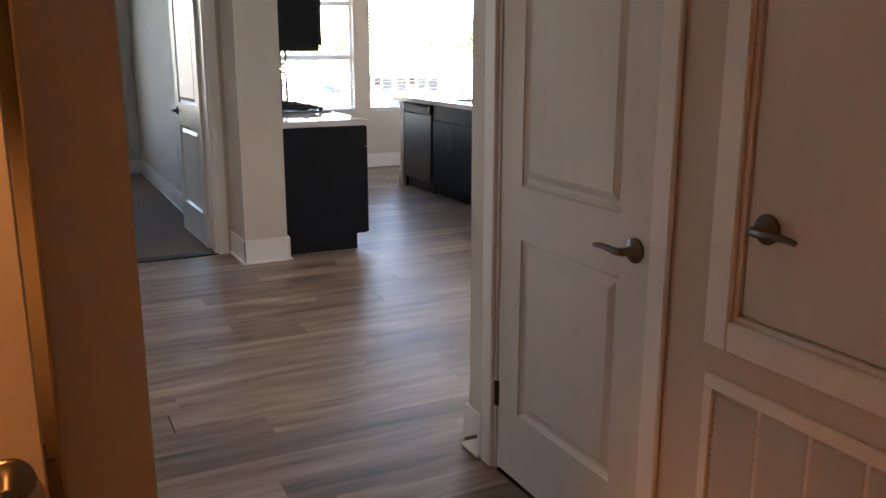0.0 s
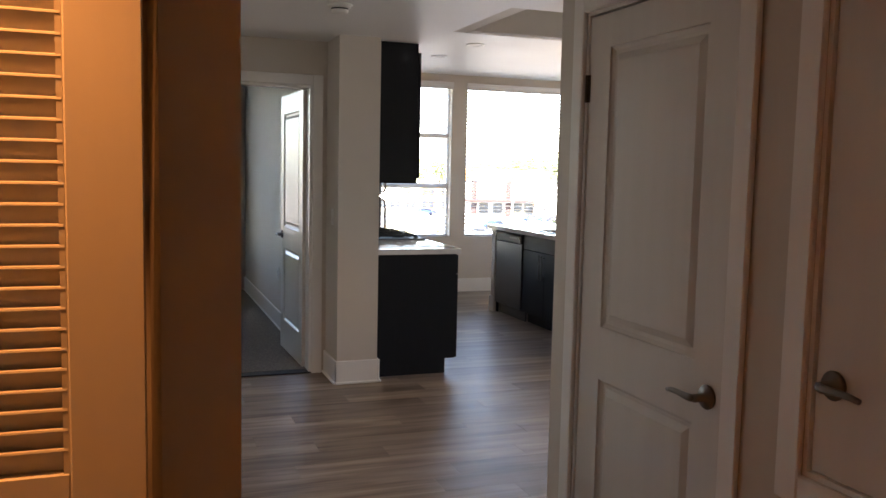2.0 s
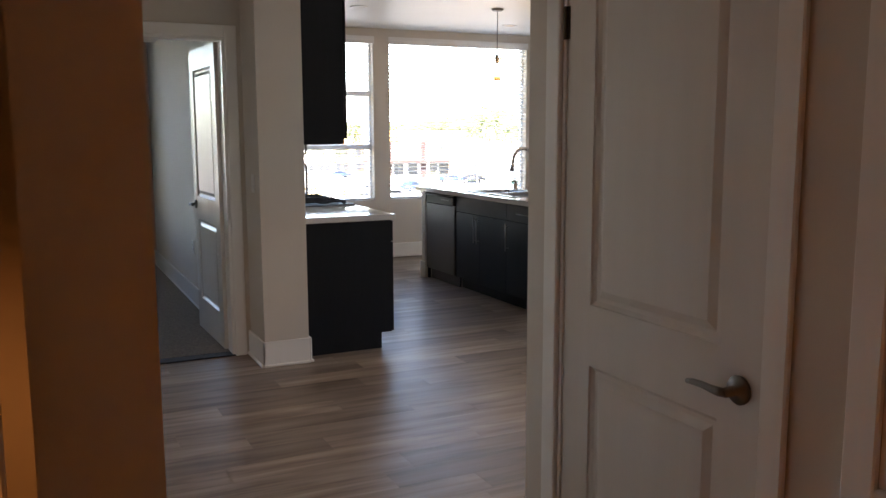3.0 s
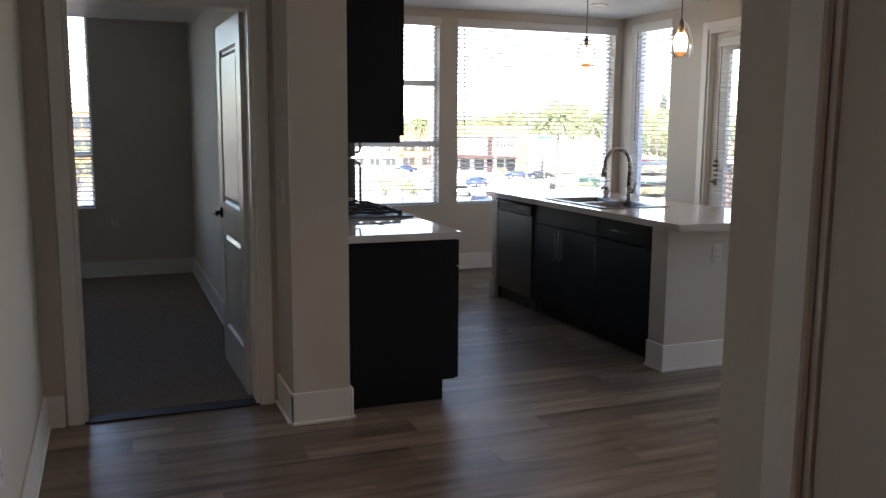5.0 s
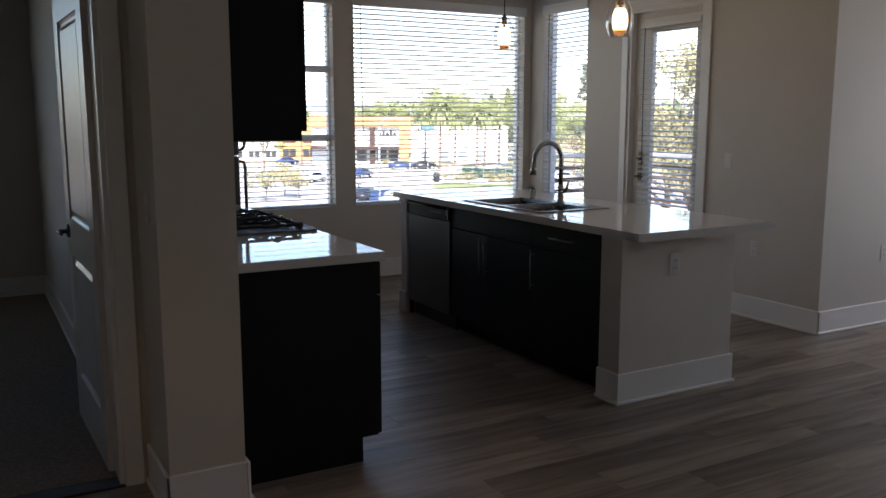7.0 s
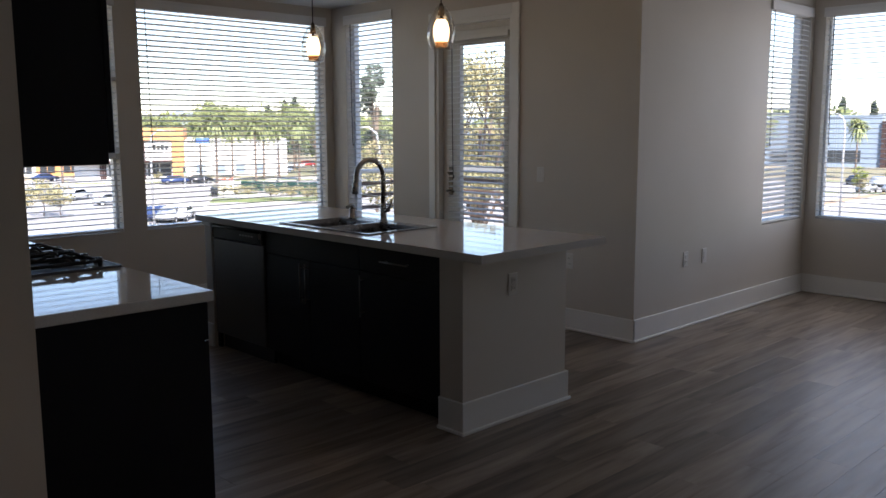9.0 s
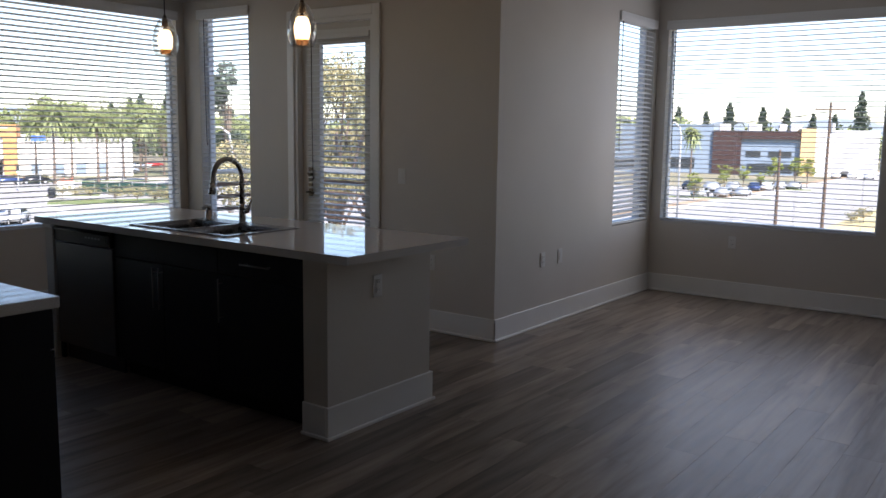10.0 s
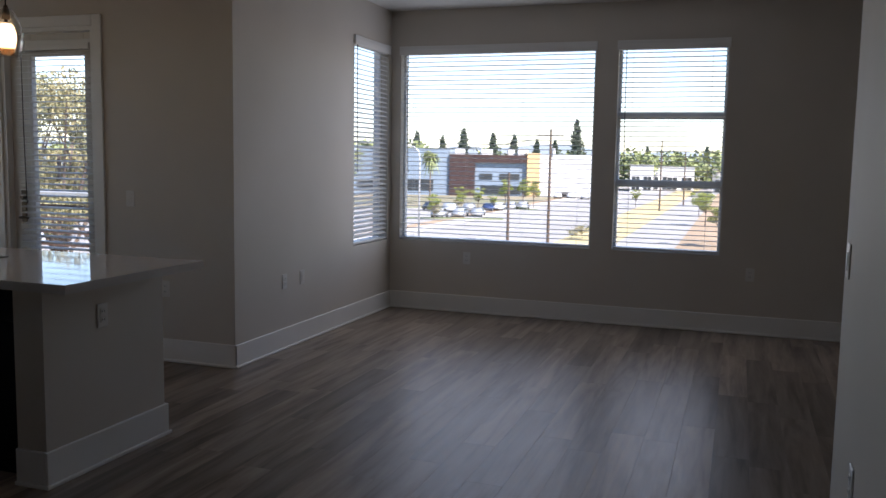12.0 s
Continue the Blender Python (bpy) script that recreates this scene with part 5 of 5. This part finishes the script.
plant(palm(2, 13, "tall feathery palm in the street"), [(29.2, 148, 0.92), (28.2, 156, 0.8), (31.7, 150, 0.84), (32.2, 156, 0.82), (34.5, 150, 0.86), (30.2, 162, 0.78), (33.2, 160, 0.8), (25.2, 190, 0.8), (20.0, 160, 0.8), (69.9, 170, 0.78)])

woods = solid("far_woods", bmesh.new(), LEAF, "distant belt of trees on the skyline", "trees", "stuff")
rs_ = np.random.RandomState(4)
cs_, rr_ = [], []
for i in range(330):
    b_ = rs_.uniform(-25, 100)
    d_ = rs_.uniform(235, 400)
    q_ = rs_.uniform(4, 7)
    p_ = at(b_, d_, GZ + rs_.uniform(3, 11))
    cs_.append(tuple(p_))
    rr_.append((q_ * 1.3, q_ * 1.3, q_ * 0.8))
woods.data = leaf_mesh("far_woods", cs_, rr_, 40000, 1.0, LEAF, 6)

# low ridge on the skyline; its blue-grey colour stands in for haze
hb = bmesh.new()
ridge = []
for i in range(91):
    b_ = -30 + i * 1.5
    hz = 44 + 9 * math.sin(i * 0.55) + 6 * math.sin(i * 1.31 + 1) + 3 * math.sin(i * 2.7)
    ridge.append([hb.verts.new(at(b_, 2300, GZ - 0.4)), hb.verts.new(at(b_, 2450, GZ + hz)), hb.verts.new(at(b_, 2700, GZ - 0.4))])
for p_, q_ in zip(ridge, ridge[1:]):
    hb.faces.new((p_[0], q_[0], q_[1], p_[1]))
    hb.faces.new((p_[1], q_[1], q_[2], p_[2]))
solid("backdrop_hills", hb, HILL, "low hills on the horizon with haze put into their colour", "hills", smooth=True)


def car(paint, label):
    c = thing("parked_car", Matrix.Translation((0, 0, -400)), label, "car", "parked cars")
    prof = [(-2.2, 0.35), (-2.25, 0.75), (-2.0, 0.95), (-1.5, 1.0), (-1.0, 1.42), (0.6, 1.45), (1.25, 1.0), (2.0, 0.88), (2.2, 0.65), (2.2, 0.35)]
    bm = bmesh.new()
    loops = [[bm.verts.new((x, y * (0.86 if z > 1.2 else 1), z)) for x, z in prof] for y in (-0.88, 0.88)]
    n = len(prof)
    for i in range(n):
        bm.faces.new((loops[0][i], loops[0][(i + 1) % n], loops[1][(i + 1) % n], loops[1][i]))
    bm.faces.new(loops[0])
    bm.faces.new(loops[1][::-1])
    bmesh.ops.recalc_face_normals(bm, faces=bm.faces)
    bmesh.ops.bevel(bm, geom=bm.edges[:], offset=0.06, segments=2, affect="EDGES")
    part("body", bm, paint, c, "", True)
    for s in (-1, 1):
        bm = bmesh.new()
        v = [bm.verts.new((x, s * (0.885 - 0.11 * (z > 1.2)), z)) for x, z in ((-1.32, 1.04), (-0.93, 1.36), (0.55, 1.38), (1.0, 1.04))]
        bm.faces.new(v if s < 0 else v[::-1])
        bmesh.ops.solidify(bm, geom=bm.faces[:], thickness=0.03)
        part("side_window", bm, DARKWIN, c)
        for x in (-1.35, 1.38):
            w = part("wheel", cyl((x, s * 0.72, 0.32), (x, s * 0.92, 0.32), 0.32, seg=16), TYRE, c)
            part("rim", cyl((x, s * 0.92, 0.32), (x, s * 0.93, 0.32), 0.2, seg=12), GALV, w)
    part("windscreen", boxes([(0.72, -0.66, 1.06, 0.98, 0.66, 1.30)]), DARKWIN, c)
    return c


SPOTS = [[(23.9, 128, 60), (26.6, 148, 8), (19.0, 165, 20), (25.4, 90, 75), (73.9, 150, 80)],
         [(34.2, 200, 10), (32.6, 178, 5), (33.4, 180, 5), (78.5, 206, 85), (79.4, 208, 85), (80.3, 207, 85), (71.4, 146, 80), (74.6, 152, 80), (20.7, 120, 50), (26.9, 89, 75)],
         [(70.6, 131, 75), (72.0, 133, 75), (73.2, 135, 80), (71.2, 148, 80), (72.6, 150, 80), (75.4, 156, 80), (76.2, 158, 80), (26.2, 88, 75), (37.4, 120, 30), (57, 110, 20), (22.8, 110, 10), (46, 95, 30)],
         [(35.0, 206, 10), (62, 120, 50)], [(28.1, 149, 8), (70.0, 150, 70), (24.2, 92, 75), (79.0, 214, 85), (1, 80, 20)]]
for paint, spots, nm in zip(CARPAINTS, SPOTS, ("dark blue", "white", "silver", "red", "black")):
    proto = car(paint, nm + " car parked outside on the asphalt")
    for i, (b, d, a) in enumerate(spots):
        m = facing(b, d, a, GZ + 0.05)
        if i == 0:
            proto.matrix_basis = m
        else:
            copy_thing(proto, m)


def utility_pole(b, d, h, arm):
    p = thing("utility_pole", facing(b, d, 25), "brown timber utility pole along the street", "utility pole")
    part("pole", cyl((0, 0, 0), (0, 0, h), 0.17, 0.11, 10), POLEWOOD, p)
    if arm:
        a = part("cross_arm", box(-1.5, -0.07, h - 0.75, 1.5, 0.07, h - 0.6), POLEWOOD, p)
        for x in (-1.35, -0.7, 0.7, 1.35):
            part("insulator", cyl((x, 0, h - 0.6), (x, 0, h - 0.4), 0.05, seg=8), GALV, a)
        part("transformer", cyl((0.35, 0, h - 3.0), (0.35, 0, h - 2.0), 0.24, seg=12), GALV, p)


utility_pole(77.9, 91, 12.4, True)
utility_pole(75.2, 90, 7.8, False)
utility_pole(85.1, 164, 13.2, False)
utility_pole(86.6, 190, 11.5, False)
for i, (h0, h1) in enumerate(((11.5, 11.3), (11.5, 11.1), (7.0, 6.6))):
    wire = thing("overhead_wire", Matrix(), "thin dark overhead wire between the poles", "cable", "wires")
    a, b = at(77.9, 91, GZ + h0), at(62 + i, 130, GZ + h1)
    part("strand", tube([a.lerp(b, t / 8) - Vector((0, 0, 1.2 * (1 - (t / 4 - 1) ** 2))) for t in range(9)], 0.025, 5), CORD, wire)


def street_lamp(b, d, h, turn):
    s = thing("street_lamp", facing(b, d, turn), "curved galvanised street lamp", "street lamp", "street lamps")
    part("pole", tube([(0, 0, 0), (0, 0, h * 0.86), (0.15, 0, h * 0.95), (0.7, 0, h), (1.6, 0, h * 0.995)], [0.12, 0.09, 0.07, 0.06, 0.05], 8), GALV, s, "", True)
    part("head", box(1.5, -0.14, h * 0.985, 2.2, 0.14, h * 1.0, 0.02), GALV, s)


street_lamp(39.8, 62, 9.2, 180)
street_lamp(69.2, 94, 10.4, 180)
street_lamp(25.2, 80, 9.0, 0)
street_lamp(33.1, 150, 7.0, 0)


def screen_fence(b0, d0, b1, d1, h0, h1, n):
    """A fence with a green screen between its posts."""
    f = thing("screened_fence", Matrix(), "long fence with a dark green fabric screen", "fence")
    pts = [at(b0 + (b1 - b0) * i / n, d0 + (d1 - d0) * i / n) for i in range(n + 1)]
    hs = [h0 + (h1 - h0) * i / n for i in range(n + 1)]
    for p, h in zip(pts, hs):
        part("post", cyl(p, p + Vector((0, 0, h + 0.1)), 0.05, seg=8), GALV, f)
    for (p, ph), (q, qh) in zip(zip(pts, hs), zip(pts[1:], hs[1:])):
        bm = bmesh.new()
        bm.faces.new([bm.verts.new(v) for v in (p + Vector((0, 0, 0.08)), q + Vector((0, 0, 0.08)), q + Vector((0, 0, qh)), p + Vector((0, 0, ph)))])
        bmesh.ops.solidify(bm, geom=bm.faces[:], thickness=0.03)
        part("screen", bm, SCREEN, f)


screen_fence(30.7, 132, 36.6, 113, 1.3, 2.0, 8)

sg = thing("monument_sign", facing(29.8, 121), "white block sign with red flowers on top", "sign")
part("block", box(-1.0, -0.4, 0.2, 1.0, 0.4, 2.0, 0.04), STUCCO_W, sg)
part("flowers", boxes([(-0.95 + i * 0.32, -0.3, 2.0, -0.70 + i * 0.32, 0.3, 2.22 + 0.12 * (i % 3)) for i in range(6)], 0.05), BRICKRED, sg, "clump of red flowers")
bn_ = thing("waste_bin", facing(29.0, 119), "dark upright street waste bin", "bin")
part("body", lathe([(0, 0.05), (0.45, 0.05), (0.5, 1.1), (0.52, 1.15), (0.3, 1.4), (0, 1.42)], 14), DARKWIN, bn_, "", True)
ts = thing("traffic_signal", facing(27.2, 134), "traffic signal on a galvanised post showing green", "traffic signal")
part("post", cyl((0, 0, 0.05), (0, 0, 3.6), 0.09, seg=10), GALV, ts)
hd = part("signal_head", box(-0.2, -0.22, 2.5, 0.2, -0.02, 3.55, 0.03), DARKWIN, ts, "dark signal head")
part("lens", cyl((0, -0.22, 2.68), (0, -0.25, 2.68), 0.13, seg=14), SIGNGREEN, hd, "lit green lens")
ss = thing("street_sign", facing(28.4, 138), "small blue sign on a tall post", "sign")
part("post", cyl((0, 0, 0.05), (0, 0, 7.6), 0.07, seg=8), GALV, ss)
part("panel", box(-0.95, -0.06, 6.9, 0.95, -0.01, 7.7, 0.01), SIGNBLUE, ss, "blue sign panel")

# ---- vinyl planks ----
rnd = random.Random(7)
PWID, PLEN = 0.178, 1.22


def plank_mesh(length):
    bm = box(0, 0.00015, -0.006, length - 0.0003, PWID - 0.00015, 0.0)
    top = [e for e in bm.edges if all(v.co.z > -0.001 for v in e.verts)]
    bmesh.ops.bevel(bm, geom=top, offset=0.0005, segments=1, affect="EDGES")
    return mesh_of("plank", bm, PLANK)


full = plank_mesh(PLEN)
cache = {}
count = 0
rest = bmesh.new()
yy = -1.2
while yy < KW_Y - 0.01:
    # stretches of floor in this row
    spans = []
    if yy < BLOCK_Y - 0.1:
        spans = [(-1.2, HALL_R), (BLOCK_X, LX)]
    elif yy < 5.0 - 0.05:
        spans = [(-0.1, LX)]
    elif yy < BED_Y - 0.05:
        spans = [(0.2, LX)]
    else:
        spans = [(KW_X, PX if yy > JOG_Y - 0.05 else LX)]
    for a, b in spans:
        x = a - rnd.uniform(0.0, PLEN - 0.2)
        while x < b:
            s, e = max(x, a), min(x + PLEN, b)
            if e - s > 0.02:
                near = count < 300 and 1.2 < yy < 7.2
                if near:
                    key = round(e - s, 2)
                    me = full if e - s > PLEN - 0.001 else cache.setdefault(key, plank_mesh(e - s))
                    ob = new("plank", me)
                    ob.parent = floor
                    ob.location = (s, yy, 0)
                    count += 1
                else:
                    add_box(rest, s, yy + 0.00015, -0.006, e - 0.0003, yy + PWID - 0.00015, 0.0)
            x += PLEN
    yy += PWID
r_ = part("plank_field", rest, PLANK, floor)
tagged(r_, kind="stuff")
